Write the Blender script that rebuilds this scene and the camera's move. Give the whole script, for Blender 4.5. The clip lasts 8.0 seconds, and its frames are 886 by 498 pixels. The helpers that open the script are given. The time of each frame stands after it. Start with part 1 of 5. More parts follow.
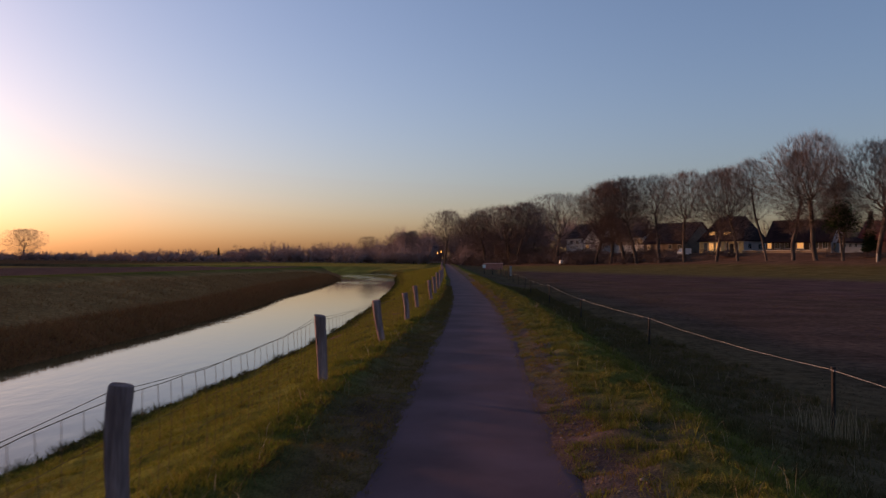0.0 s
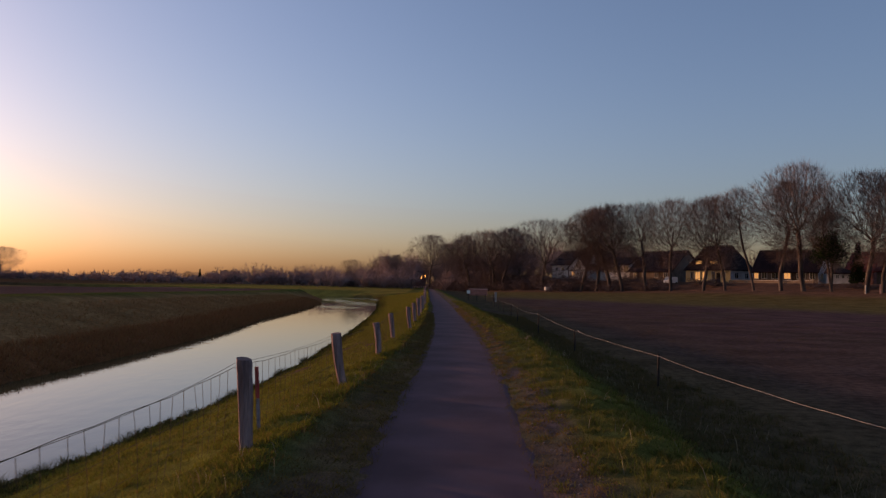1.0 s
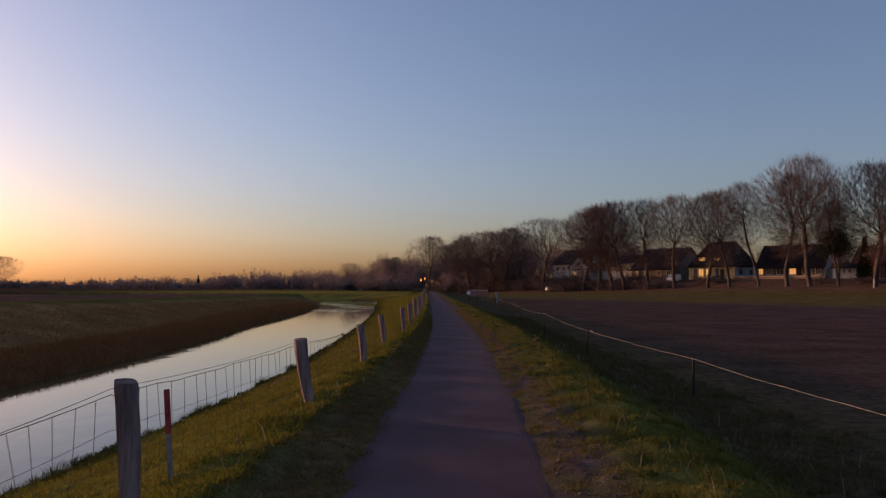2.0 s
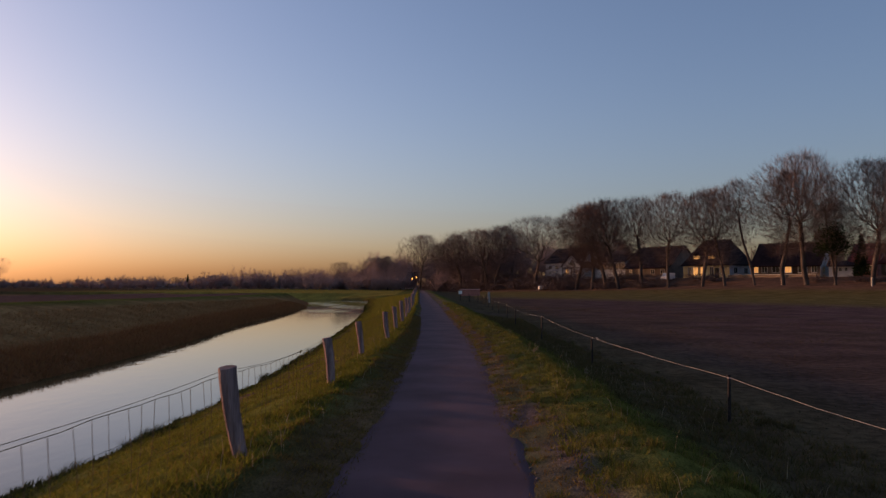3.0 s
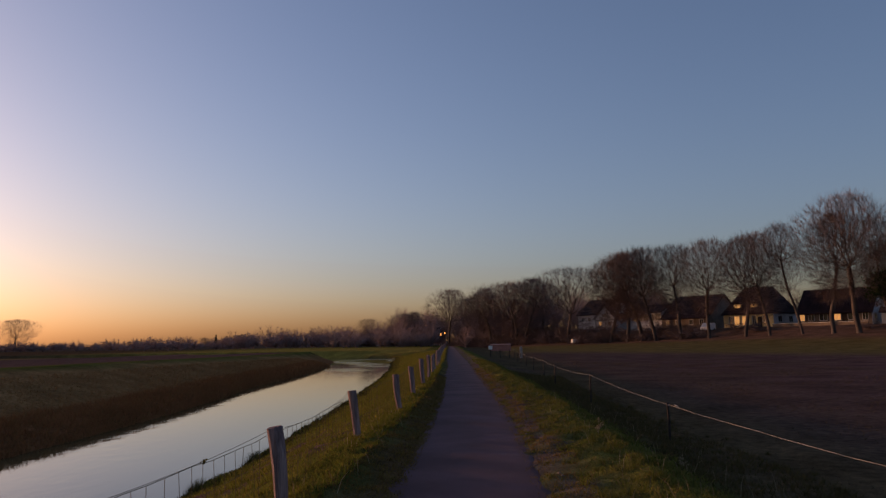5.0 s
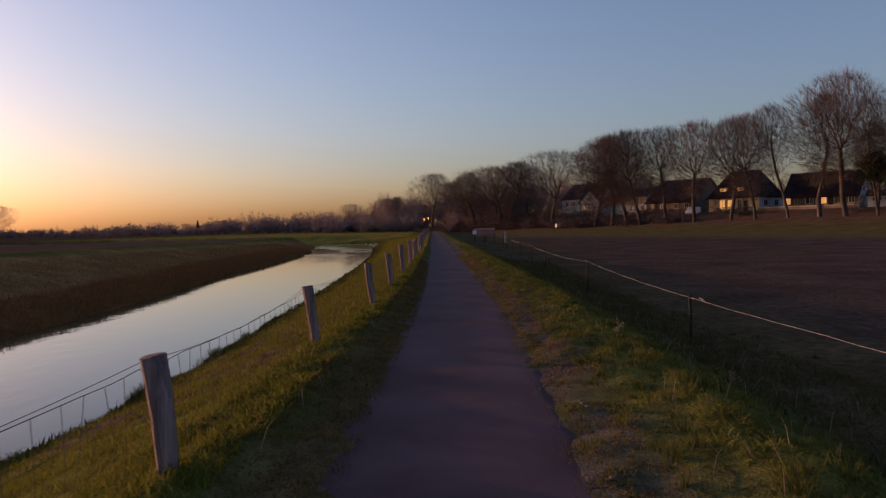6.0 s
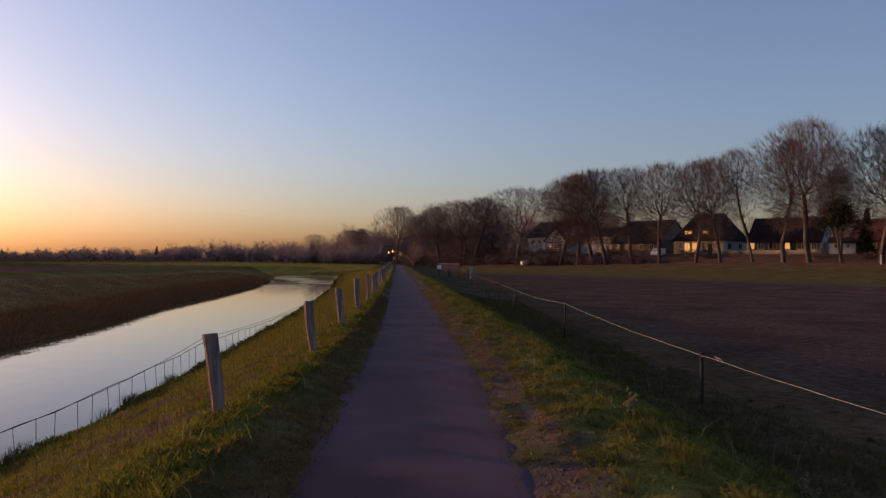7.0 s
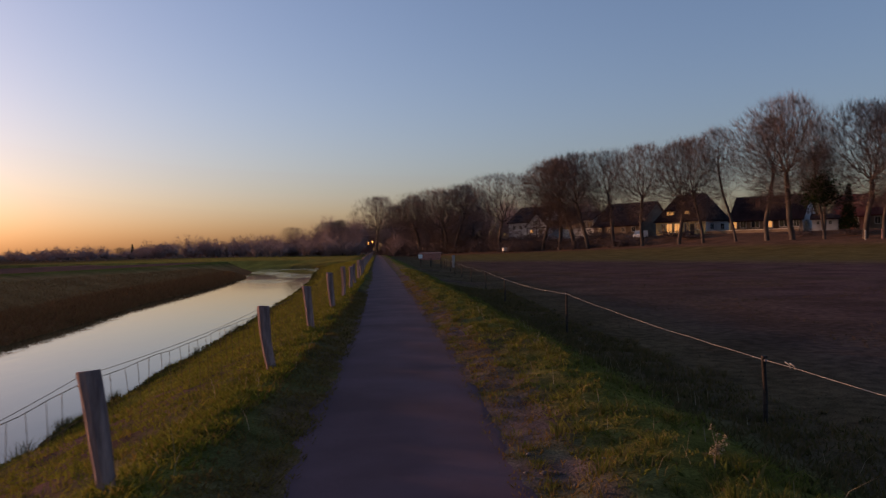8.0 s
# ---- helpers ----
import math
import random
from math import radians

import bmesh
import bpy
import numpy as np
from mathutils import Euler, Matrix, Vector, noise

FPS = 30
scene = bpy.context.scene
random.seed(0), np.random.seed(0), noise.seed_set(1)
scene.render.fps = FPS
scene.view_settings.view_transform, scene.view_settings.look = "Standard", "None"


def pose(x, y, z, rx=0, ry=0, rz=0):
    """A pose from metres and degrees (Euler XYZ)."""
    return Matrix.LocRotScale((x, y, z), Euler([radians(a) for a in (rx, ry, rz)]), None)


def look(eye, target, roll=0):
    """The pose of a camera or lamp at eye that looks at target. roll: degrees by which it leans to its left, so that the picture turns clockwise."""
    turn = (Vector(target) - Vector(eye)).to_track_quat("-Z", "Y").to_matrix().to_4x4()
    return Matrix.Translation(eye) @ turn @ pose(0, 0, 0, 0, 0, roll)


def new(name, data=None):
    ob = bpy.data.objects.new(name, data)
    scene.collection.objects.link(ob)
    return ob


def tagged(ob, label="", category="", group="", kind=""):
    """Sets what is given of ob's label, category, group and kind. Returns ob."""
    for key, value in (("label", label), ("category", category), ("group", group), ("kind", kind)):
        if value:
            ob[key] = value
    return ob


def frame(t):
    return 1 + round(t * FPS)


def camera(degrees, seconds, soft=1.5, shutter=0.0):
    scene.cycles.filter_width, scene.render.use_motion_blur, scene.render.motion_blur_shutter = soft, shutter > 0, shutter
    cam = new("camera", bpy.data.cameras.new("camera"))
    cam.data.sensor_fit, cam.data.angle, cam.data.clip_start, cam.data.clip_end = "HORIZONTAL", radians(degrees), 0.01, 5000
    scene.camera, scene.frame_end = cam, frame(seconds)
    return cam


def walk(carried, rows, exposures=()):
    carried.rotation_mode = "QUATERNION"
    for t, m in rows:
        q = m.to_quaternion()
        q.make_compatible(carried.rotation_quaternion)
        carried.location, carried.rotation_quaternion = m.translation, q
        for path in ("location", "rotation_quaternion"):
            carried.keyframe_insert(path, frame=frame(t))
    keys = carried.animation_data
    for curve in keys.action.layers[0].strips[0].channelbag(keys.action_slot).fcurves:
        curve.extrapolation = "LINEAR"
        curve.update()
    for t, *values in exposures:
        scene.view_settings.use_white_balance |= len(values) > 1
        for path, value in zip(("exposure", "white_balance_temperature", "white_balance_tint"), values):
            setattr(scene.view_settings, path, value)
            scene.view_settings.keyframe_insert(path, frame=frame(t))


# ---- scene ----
# The runner's way along the river path, and the exposure of the picture.
cam = camera(61.2, 8.0, soft=1.25, shutter=0.2)
PATH = [
    (0, (0.668, 0.147, 1.842), (0.541, 2.143, 1.868), 0.4),
    (0.5, (0.691, 1.619, 1.803), (0.669, 3.618, 1.866), -0.8),
    (1, (0.631, 2.957, 1.847), (0.544, 4.953, 1.94), 1.3),
    (1.2, (0.676, 3.522, 1.798), (0.663, 5.518, 1.911), 0.1),
    (2.3, (0.611, 6.471, 1.676), (0.496, 8.466, 1.754), 0.7),
    (2.5, (0.659, 7.012, 1.781), (0.573, 9.009, 1.835), 2.0),
    (3, (0.64, 8.329, 1.778), (0.576, 10.325, 1.874), 0.2),
    (3.5, (0.552, 9.626, 1.692), (0.647, 11.612, 1.908), -0.7),
    (4, (0.637, 10.729, 1.651), (0.505, 12.703, 1.946), 0.6),
    (4.2, (0.64, 11.269, 1.705), (0.571, 13.248, 1.988), -0.2),
    (5.3, (0.503, 14.186, 1.727), (0.35, 16.171, 1.923), -1.1),
    (5.5, (0.457, 14.848, 1.672), (0.371, 16.842, 1.804), 0.3),
    (6, (0.408, 16.266, 1.682), (0.309, 18.262, 1.62), -1.1),
    (6.5, (0.421, 17.703, 1.703), (0.53, 19.698, 1.622), 0.1),
    (7, (0.368, 18.957, 1.66), (0.364, 20.957, 1.689), 0.7),
    (7.5, (0.339, 20.143, 1.696), (0.27, 22.142, 1.737), -1.0),
    (8, (0.27, 21.492, 1.656), (0.319, 23.491, 1.655), -1.1),
]
walk(cam, [(t, look(eye, target, roll)) for t, eye, target, roll in PATH],
     exposures=[(t, stops + 0.48, 7700, 42) for t, stops in (
         (0.0, 0.60), (0.5, 0.50), (1.0, 0.48), (2.5, 0.46), (3.0, 0.50), (3.5, 0.40), (4.0, 0.30), (5.5, 0.22),
         (6.0, 0.50), (6.5, 0.58), (7.0, 0.67), (7.5, 0.67), (8.0, 0.53))])

# ---------------------------------------------------------------- light
SUN_AZ, SUN_EL = -64.0, 4.5
world = bpy.data.worlds.new("sky")
scene.world = world
world.use_nodes = True
nt = world.node_tree
sky = nt.nodes.new("ShaderNodeTexSky")
sky.sky_type = "NISHITA"
sky.sun_disc = False
sky.sun_elevation = radians(SUN_EL)
sky.sun_rotation = radians(SUN_AZ)
sky.air_density = 0.97
sky.dust_density = 2.0
sky.ozone_density = 3.2
haze = nt.nodes.new("ShaderNodeHueSaturation")
haze.inputs["Saturation"].default_value = 0.98
haze.inputs["Hue"].default_value = 0.492
nt.links.new(sky.outputs[0], haze.inputs["Color"])
nt.links.new(haze.outputs[0], nt.nodes["Background"].inputs[0])
nt.nodes["Background"].inputs[1].default_value = 0.15
sun = new("sun", bpy.data.lights.new("sun", "SUN"))
sun.data.energy = 1.9
sun.data.angle = radians(1.6)
sun.data.color = (1.0, 0.64, 0.36)
sun_way = Vector((math.sin(radians(SUN_AZ)) * math.cos(radians(SUN_EL)),
                  math.cos(radians(SUN_AZ)) * math.cos(radians(SUN_EL)), math.sin(radians(SUN_EL))))
sun.matrix_world = look(sun_way * 100, (0, 0, 0))


# ---------------------------------------------------------------- materials
def surface(name, c1, c2, scale=3.0, fine=40.0, rough=0.85, bump=0.3, metal=0.0, c3=None, spec=0.12, depth=0.02, stretch=1.0):
    """Two colours mixed by broad noise, darkened and lightened by fine grain, with fine relief."""
    m = bpy.data.materials.new(name)
    m.use_nodes = True
    t = m.node_tree
    b = t.nodes["Principled BSDF"]
    co = t.nodes.new("ShaderNodeTexCoord")
    n1 = t.nodes.new("ShaderNodeTexNoise")
    n1.inputs["Scale"].default_value, n1.inputs["Detail"].default_value = scale, 6
    n2 = t.nodes.new("ShaderNodeTexNoise")
    n2.inputs["Scale"].default_value, n2.inputs["Detail"].default_value = fine, 4
    mp = t.nodes.new("ShaderNodeMapping")
    mp.inputs["Scale"].default_value = (1, 1, stretch)
    t.links.new(co.outputs["Object"], mp.inputs["Vector"])
    for n in (n1, n2):
        t.links.new(mp.outputs[0], n.inputs["Vector"])
    ramp = t.nodes.new("ShaderNodeValToRGB")
    e = ramp.color_ramp.elements
    e[0].position, e[0].color = 0.35, (*c1, 1)
    e[1].position, e[1].color = 0.65, (*c2, 1)
    if c3:
        k = e.new(0.5)
        k.color = (*c3, 1)
    t.links.new(n1.outputs[0], ramp.inputs[0])
    mix = t.nodes.new("ShaderNodeMix")
    mix.data_type, mix.blend_type = "RGBA", "OVERLAY"
    mix.inputs[0].default_value = 0.55
    t.links.new(ramp.outputs[0], mix.inputs[6])
    t.links.new(n2.outputs[0], mix.inputs[7])
    t.links.new(mix.outputs[2], b.inputs["Base Color"])
    bp = t.nodes.new("ShaderNodeBump")
    bp.inputs["Strength"].default_value, bp.inputs["Distance"].default_value = bump, depth
    t.links.new(n2.outputs[0], bp.inputs["Height"])
    t.links.new(bp.outputs[0], b.inputs["Normal"])
    b.inputs["Roughness"].default_value = rough
    b.inputs["Metallic"].default_value = metal
    b.inputs["Specular IOR Level"].default_value = spec
    return m


def blade_material(name, colours, glow=0.35):
    """Thin leaves: a colour of the row for each blade, and some light through it."""
    m = bpy.data.materials.new(name)
    m.use_nodes = True
    t = m.node_tree
    t.nodes.remove(t.nodes["Principled BSDF"])
    g = t.nodes.new("ShaderNodeNewGeometry")
    ramp = t.nodes.new("ShaderNodeValToRGB")
    ramp.color_ramp.elements[0].color = (*colours[0], 1)
    ramp.color_ramp.elements[1].color = (*colours[-1], 1)
    for k, c in enumerate(colours[1:-1], 1):
        ramp.color_ramp.elements.new(k / (len(colours) - 1)).color = (*c, 1)
    t.links.new(g.outputs["Random Per Island"], ramp.inputs[0])
    d, tr = t.nodes.new("ShaderNodeBsdfDiffuse"), t.nodes.new("ShaderNodeBsdfTranslucent")
    mx = t.nodes.new("ShaderNodeMixShader")
    mx.inputs[0].default_value = glow
    for s in (d, tr):
        t.links.new(ramp.outputs[0], s.inputs["Color"])
    t.links.new(d.outputs[0], mx.inputs[1])
    t.links.new(tr.outputs[0], mx.inputs[2])
    t.links.new(mx.outputs[0], t.nodes["Material Output"].inputs["Surface"])
    return m


def ground_material():
    """Soil and turf: the plan's own cover colours, with clumps and grain."""
    m = bpy.data.materials.new("turf")
    m.use_nodes = True
    t = m.node_tree
    b = t.nodes["Principled BSDF"]
    at = t.nodes.new("ShaderNodeVertexColor")
    at.layer_name = "cover"
    co = t.nodes.new("ShaderNodeTexCoord")
    col = at.outputs[0]
    last = None
    for scale, amount in ((0.35, 0.5), (4.0, 0.6), (45.0, 0.7)):
        n = t.nodes.new("ShaderNodeTexNoise")
        n.inputs["Scale"].default_value, n.inputs["Detail"].default_value = scale, 5
        t.links.new(co.outputs["Object"], n.inputs["Vector"])
        r = t.nodes.new("ShaderNodeMapRange")
        r.inputs[1].default_value, r.inputs[2].default_value = 0.3, 0.7
        r.inputs[3].default_value, r.inputs[4].default_value = 0.45, 1.55
        t.links.new(n.outputs[0], r.inputs[0])
        mix = t.nodes.new("ShaderNodeMix")
        mix.data_type, mix.blend_type = "RGBA", "MULTIPLY"
        mix.inputs[0].default_value = amount
        t.links.new(col, mix.inputs[6])
        t.links.new(r.outputs[0], mix.inputs[7])
        col, last = mix.outputs[2], n
    t.links.new(col, b.inputs["Base Color"])
    bp = t.nodes.new("ShaderNodeBump")
    bp.inputs["Strength"].default_value, bp.inputs["Distance"].default_value = 0.6, 0.03
    t.links.new(last.outputs[0], bp.inputs["Height"])
    t.links.new(bp.outputs[0], b.inputs["Normal"])
    b.inputs["Roughness"].default_value = 0.95
    b.inputs["Specular IOR Level"].default_value = 0.0
    return m


def water_material():
    m = bpy.data.materials.new("river_water")
    m.use_nodes = True
    t = m.node_tree
    b = t.nodes["Principled BSDF"]
    b.inputs["Base Color"].default_value = (0.085, 0.066, 0.030, 1)
    b.inputs["Roughness"].default_value = 0.04
    b.inputs["IOR"].default_value = 1.33
    co = t.nodes.new("ShaderNodeTexCoord")
    mp = t.nodes.new("ShaderNodeMapping")
    mp.inputs["Rotation"].default_value = (0, 0, radians(12))
    mp.inputs["Scale"].default_value = (1.0, 0.45, 1)
    t.links.new(co.outputs["Object"], mp.inputs["Vector"])
    n1 = t.nodes.new("ShaderNodeTexNoise")
    n1.inputs["Scale"].default_value, n1.inputs["Detail"].default_value = 1.6, 3
    n2 = t.nodes.new("ShaderNodeTexNoise")
    n2.inputs["Scale"].default_value = 0.11
    r = t.nodes.new("ShaderNodeMapRange")
    r.inputs[1].default_value, r.inputs[2].default_value = 0.40, 0.66
    r.inputs[3].default_value, r.inputs[4].default_value = 0.03, 0.16
    for n in (n1, n2):
        t.links.new(mp.outputs[0], n.inputs["Vector"])
    t.links.new(n2.outputs[0], r.inputs[0])
    bp = t.nodes.new("ShaderNodeBump")
    bp.inputs["Distance"].default_value = 0.1
    # a shallow riffle in the bend breaks the mirror
    xyz = t.nodes.new("ShaderNodeSeparateXYZ")
    t.links.new(co.outputs["Object"], xyz.inputs[0])
    bend = t.nodes.new("ShaderNodeMapRange")
    bend.inputs[1].default_value, bend.inputs[2].default_value = 90, 125
    bend.inputs[3].default_value, bend.inputs[4].default_value = 0.0, 0.9
    t.links.new(xyz.outputs[1], bend.inputs[0])
    mp2 = t.nodes.new("ShaderNodeMapping")
    mp2.inputs["Scale"].default_value = (0.16, 0.085, 1)
    t.links.new(co.outputs["Object"], mp2.inputs["Vector"])
    n3 = t.nodes.new("ShaderNodeTexNoise")
    n3.inputs["Scale"].default_value, n3.inputs["Detail"].default_value = 1.0, 3
    t.links.new(mp2.outputs[0], n3.inputs["Vector"])
    patch = t.nodes.new("ShaderNodeMapRange")
    patch.inputs[1].default_value, patch.inputs[2].default_value = 0.47, 0.56
    t.links.new(n3.outputs[0], patch.inputs[0])
    rough = t.nodes.new("ShaderNodeMath")
    rough.operation = "MULTIPLY"
    t.links.new(patch.outputs[0], rough.inputs[0])
    t.links.new(bend.outputs[0], rough.inputs[1])
    both = t.nodes.new("ShaderNodeMath")
    t.links.new(r.outputs[0], both.inputs[0])
    t.links.new(rough.outputs[0], both.inputs[1])
    t.links.new(both.outputs[0], bp.inputs["Strength"])
    t.links.new(n1.outputs[0], bp.inputs["Height"])
    t.links.new(bp.outputs[0], b.inputs["Normal"])
    return m


def glass_material(name):
    m = bpy.data.materials.new(name)
    m.use_nodes = True
    b = m.node_tree.nodes["Principled BSDF"]
    b.inputs["Base Color"].default_value = (0.02, 0.025, 0.03, 1)
    b.inputs["Roughness"].default_value = 0.05
    b.inputs["Specular IOR Level"].default_value = 0.6
    return m


def lit_material(name, colour, strength):
    m = bpy.data.materials.new(name)
    m.use_nodes = True
    b = m.node_tree.nodes["Principled BSDF"]
    b.inputs["Base Color"].default_value = (*colour, 1)
    b.inputs["Emission Color"].default_value = (*colour, 1)
    b.inputs["Emission Strength"].default_value = strength
    return m


TURF = ground_material()
ASPHALT = surface("worn_asphalt", (0.074, 0.038, 0.046), (0.120, 0.064, 0.076), 0.8, 130, 0.9, 0.35, c3=(0.095, 0.050, 0.060), depth=0.01)
WATER = water_material()
POST_WOOD = surface("weathered_oak", (0.14, 0.086, 0.086), (0.31, 0.200, 0.190), 9, 70, 0.92, 1.0, depth=0.02, stretch=0.09)
WIRE = surface("rusty_wire", (0.050, 0.036, 0.022), (0.095, 0.068, 0.040), 20, 200, 0.85, 0.1)
STAKE_RED = surface("red_paint", (0.30, 0.03, 0.035), (0.42, 0.07, 0.06), 12, 90, 0.7, 0.2)
STAKE_BARE = surface("grey_stake_wood", (0.16, 0.14, 0.15), (0.26, 0.23, 0.24), 12, 90, 0.85, 0.3)
IRON = surface("dark_fence_iron", (0.02, 0.017, 0.016), (0.05, 0.035, 0.03), 18, 120, 0.7, 0.3, metal=0.3)
ROPE = surface("pale_rope", (0.28, 0.25, 0.22), (0.42, 0.38, 0.34), 30, 300, 0.8, 0.3)
INSULATOR = surface("white_plastic", (0.6, 0.6, 0.58), (0.75, 0.75, 0.72), 10, 60, 0.45, 0.05)
BARK = surface("bark", (0.050, 0.038, 0.034), (0.105, 0.080, 0.068), 1.5, 14, 0.95, 0.6, depth=0.05, stretch=0.3)
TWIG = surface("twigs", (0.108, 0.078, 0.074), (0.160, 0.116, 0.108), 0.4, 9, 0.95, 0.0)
# Woods and far hedges: distance haze painted in, so paler than TWIG.
WOOD_TWIG = surface("haze_pale_twigs", (0.230, 0.160, 0.152), (0.300, 0.213, 0.200), 0.3, 6, 0.97, 0.0)
FAR_TWIG = surface("far_haze_twigs", (0.24, 0.162, 0.156), (0.31, 0.212, 0.200), 0.05, 2, 1.0, 0.0)
IVY = blade_material("ivy", [(0.012, 0.02, 0.008), (0.03, 0.045, 0.018), (0.02, 0.032, 0.012)], 0.15)
# Yellow and bright because the warm light on the front is put in.
PLASTER = surface("light_warmed_plaster", (0.66, 0.50, 0.24), (0.78, 0.62, 0.34), 0.8, 30, 0.9, 0.1)
WHITEWASH = surface("white_render", (0.52, 0.51, 0.50), (0.66, 0.65, 0.64), 0.8, 30, 0.9, 0.1)
# Pale render dimmed: shade on the house fronts is put into the colour.
DULL_RENDER = surface("dimmed_render", (0.13, 0.10, 0.08), (0.22, 0.17, 0.135), 0.5, 22, 0.9, 0.15)
TIMBER = surface("dark_timber", (0.035, 0.025, 0.02), (0.07, 0.05, 0.04), 2, 25, 0.85, 0.3)
TILE_DARK = surface("dark_roof_tile", (0.018, 0.009, 0.010), (0.036, 0.018, 0.019), 0.7, 12, 0.85, 0.5, depth=0.05)
TILE_RED = surface("red_roof_tile", (0.12, 0.030, 0.026), (0.19, 0.056, 0.044), 0.7, 12, 0.85, 0.5, depth=0.05)
BRICK = surface("red_brick", (0.20, 0.085, 0.065), (0.31, 0.15, 0.12), 1.0, 20, 0.9, 0.3)
GLASS = glass_material("window_glass")
LIT = lit_material("lamplit_window", (1.0, 0.56, 0.17), 0.28)
FAR_LIT = lit_material("bright_lamplit_window", (1.0, 0.45, 0.10), 1.3)
NET = surface("green_coated_wire", (0.020, 0.035, 0.030), (0.035, 0.055, 0.045), 20, 150, 0.6, 0.1)
RED_BOARDS = surface("red_brown_boards", (0.38, 0.13, 0.10), (0.48, 0.19, 0.15), 4, 50, 0.85, 0.3)
CAR_WHITE = surface("white_car_paint", (0.70, 0.70, 0.70), (0.78, 0.78, 0.78), 1, 20, 0.35, 0.0, spec=0.5)
STRAW = surface("dry_stalk", (0.14, 0.11, 0.06), (0.22, 0.17, 0.11), 20, 120, 0.9, 0.1)
RUBBER = surface("black_rubber", (0.015, 0.015, 0.015), (0.03, 0.03, 0.03), 6, 60, 0.8, 0.1)
GRASS_BANK = blade_material("bank_grass", [(0.085, 0.093, 0.016), (0.135, 0.140, 0.021), (0.170, 0.166, 0.028), (0.175, 0.118, 0.036), (0.115, 0.128, 0.018)])
GRASS_VERGE = blade_material("verge_grass", [(0.066, 0.073, 0.018), (0.104, 0.110, 0.024), (0.138, 0.140, 0.028), (0.160, 0.118, 0.048), (0.090, 0.106, 0.021)])
GRASS_TRODDEN = blade_material("trodden_grass", [(0.13, 0.076, 0.032), (0.16, 0.096, 0.038), (0.14, 0.098, 0.028), (0.16, 0.112, 0.030)])
GRASS_FIELD = blade_material("field_grass", [(0.060, 0.048, 0.028), (0.075, 0.054, 0.032), (0.085, 0.058, 0.038)])
GRASS_DIP = blade_material("dip_grass", [(0.060, 0.054, 0.022), (0.088, 0.070, 0.028), (0.108, 0.070, 0.036)])
GRASS_FRINGE = blade_material("river_edge_grass", [(0.045, 0.046, 0.014), (0.075, 0.070, 0.020), (0.11, 0.080, 0.034)])
GRASS_DRY = blade_material("dry_stalks", [(0.20, 0.155, 0.095), (0.30, 0.245, 0.16), (0.13, 0.095, 0.055)])
GRASS_FAR = blade_material("far_bank_grass", [(0.28, 0.132, 0.052), (0.32, 0.150, 0.060), (0.32, 0.138, 0.062)])
REED_DEAD = blade_material("dead_bank_growth", [(0.224, 0.083, 0.035), (0.323, 0.121, 0.05), (0.26, 0.121, 0.046)])


# ---------------------------------------------------------------- mesh helpers
def fast_mesh(name, verts, faces, size, material):
    """A mesh from arrays; every face has `size` corners."""
    verts = np.asarray(verts, np.float32).reshape(-1, 3)
    faces = np.asarray(faces, np.int32).reshape(-1, size)
    me = bpy.data.meshes.new(name)
    me.vertices.add(len(verts))
    me.vertices.foreach_set("co", verts.ravel())
    me.loops.add(faces.size)
    me.loops.foreach_set("vertex_index", faces.ravel())
    me.polygons.add(len(faces))
    me.polygons.foreach_set("loop_start", np.arange(0, faces.size, size, dtype=np.int32))
    me.polygons.foreach_set("loop_total", np.full(len(faces), size, np.int32))
    me.update(calc_edges=True)
    me.materials.append(material)
    return me


def tubes(segs, sides=3):
    """Vertices and quads of tapered prisms from rows of p0, p1, r0, r1."""
    s = np.asarray(segs, float).reshape(-1, 8)
    p0, p1, r0, r1 = s[:, :3], s[:, 3:6], s[:, 6], s[:, 7]
    d = p1 - p0
    d /= np.linalg.norm(d, axis=1, keepdims=True) + 1e-9
    ref = np.where(np.abs(d[:, 2:3]) > 0.9, [[1.0, 0, 0]], [[0, 0, 1.0]])
    a = np.cross(d, ref)
    a /= np.linalg.norm(a, axis=1, keepdims=True) + 1e-9
    b = np.cross(d, a)
    rings = []
    for k in range(sides):
        w = 2 * math.pi * k / sides
        off = a * math.cos(w) + b * math.sin(w)
        rings.append((p0 + off * r0[:, None], p1 + off * r1[:, None]))
    v = np.stack([p for pair in zip(*rings) for p in pair], 1)
    n = len(s)
    base = np.arange(n)[:, None] * 2 * sides
    f = []
    for k in range(sides):
        j = (k + 1) % sides
        f.append(base + np.array([k, j, sides + j, sides + k]))
    return v.reshape(-1, 3), np.stack(f, 1).reshape(-1, 4)


def spikes(segs):
    """Vertices and triangles of twigs that run out to a point, from rows as for tubes."""
    s = np.asarray(segs, float).reshape(-1, 8)
    v, _ = tubes(s, 3)
    v = v.reshape(-1, 3, 2, 3)
    mid = s[:, None, :3]
    ring = mid + (v[:, :, 0] - mid) * 1.3 if len(s) else v[:, :, 0]
    f = np.arange(len(s))[:, None, None] * 4 + np.array([(0, 1, 3), (1, 2, 3), (2, 0, 3)])
    return np.concatenate([ring, s[:, None, 3:6]], 1).reshape(-1, 3), f.reshape(-1, 3)


def halves(f):
    return np.concatenate([f[:, [0, 1, 2]], f[:, [0, 2, 3]]])


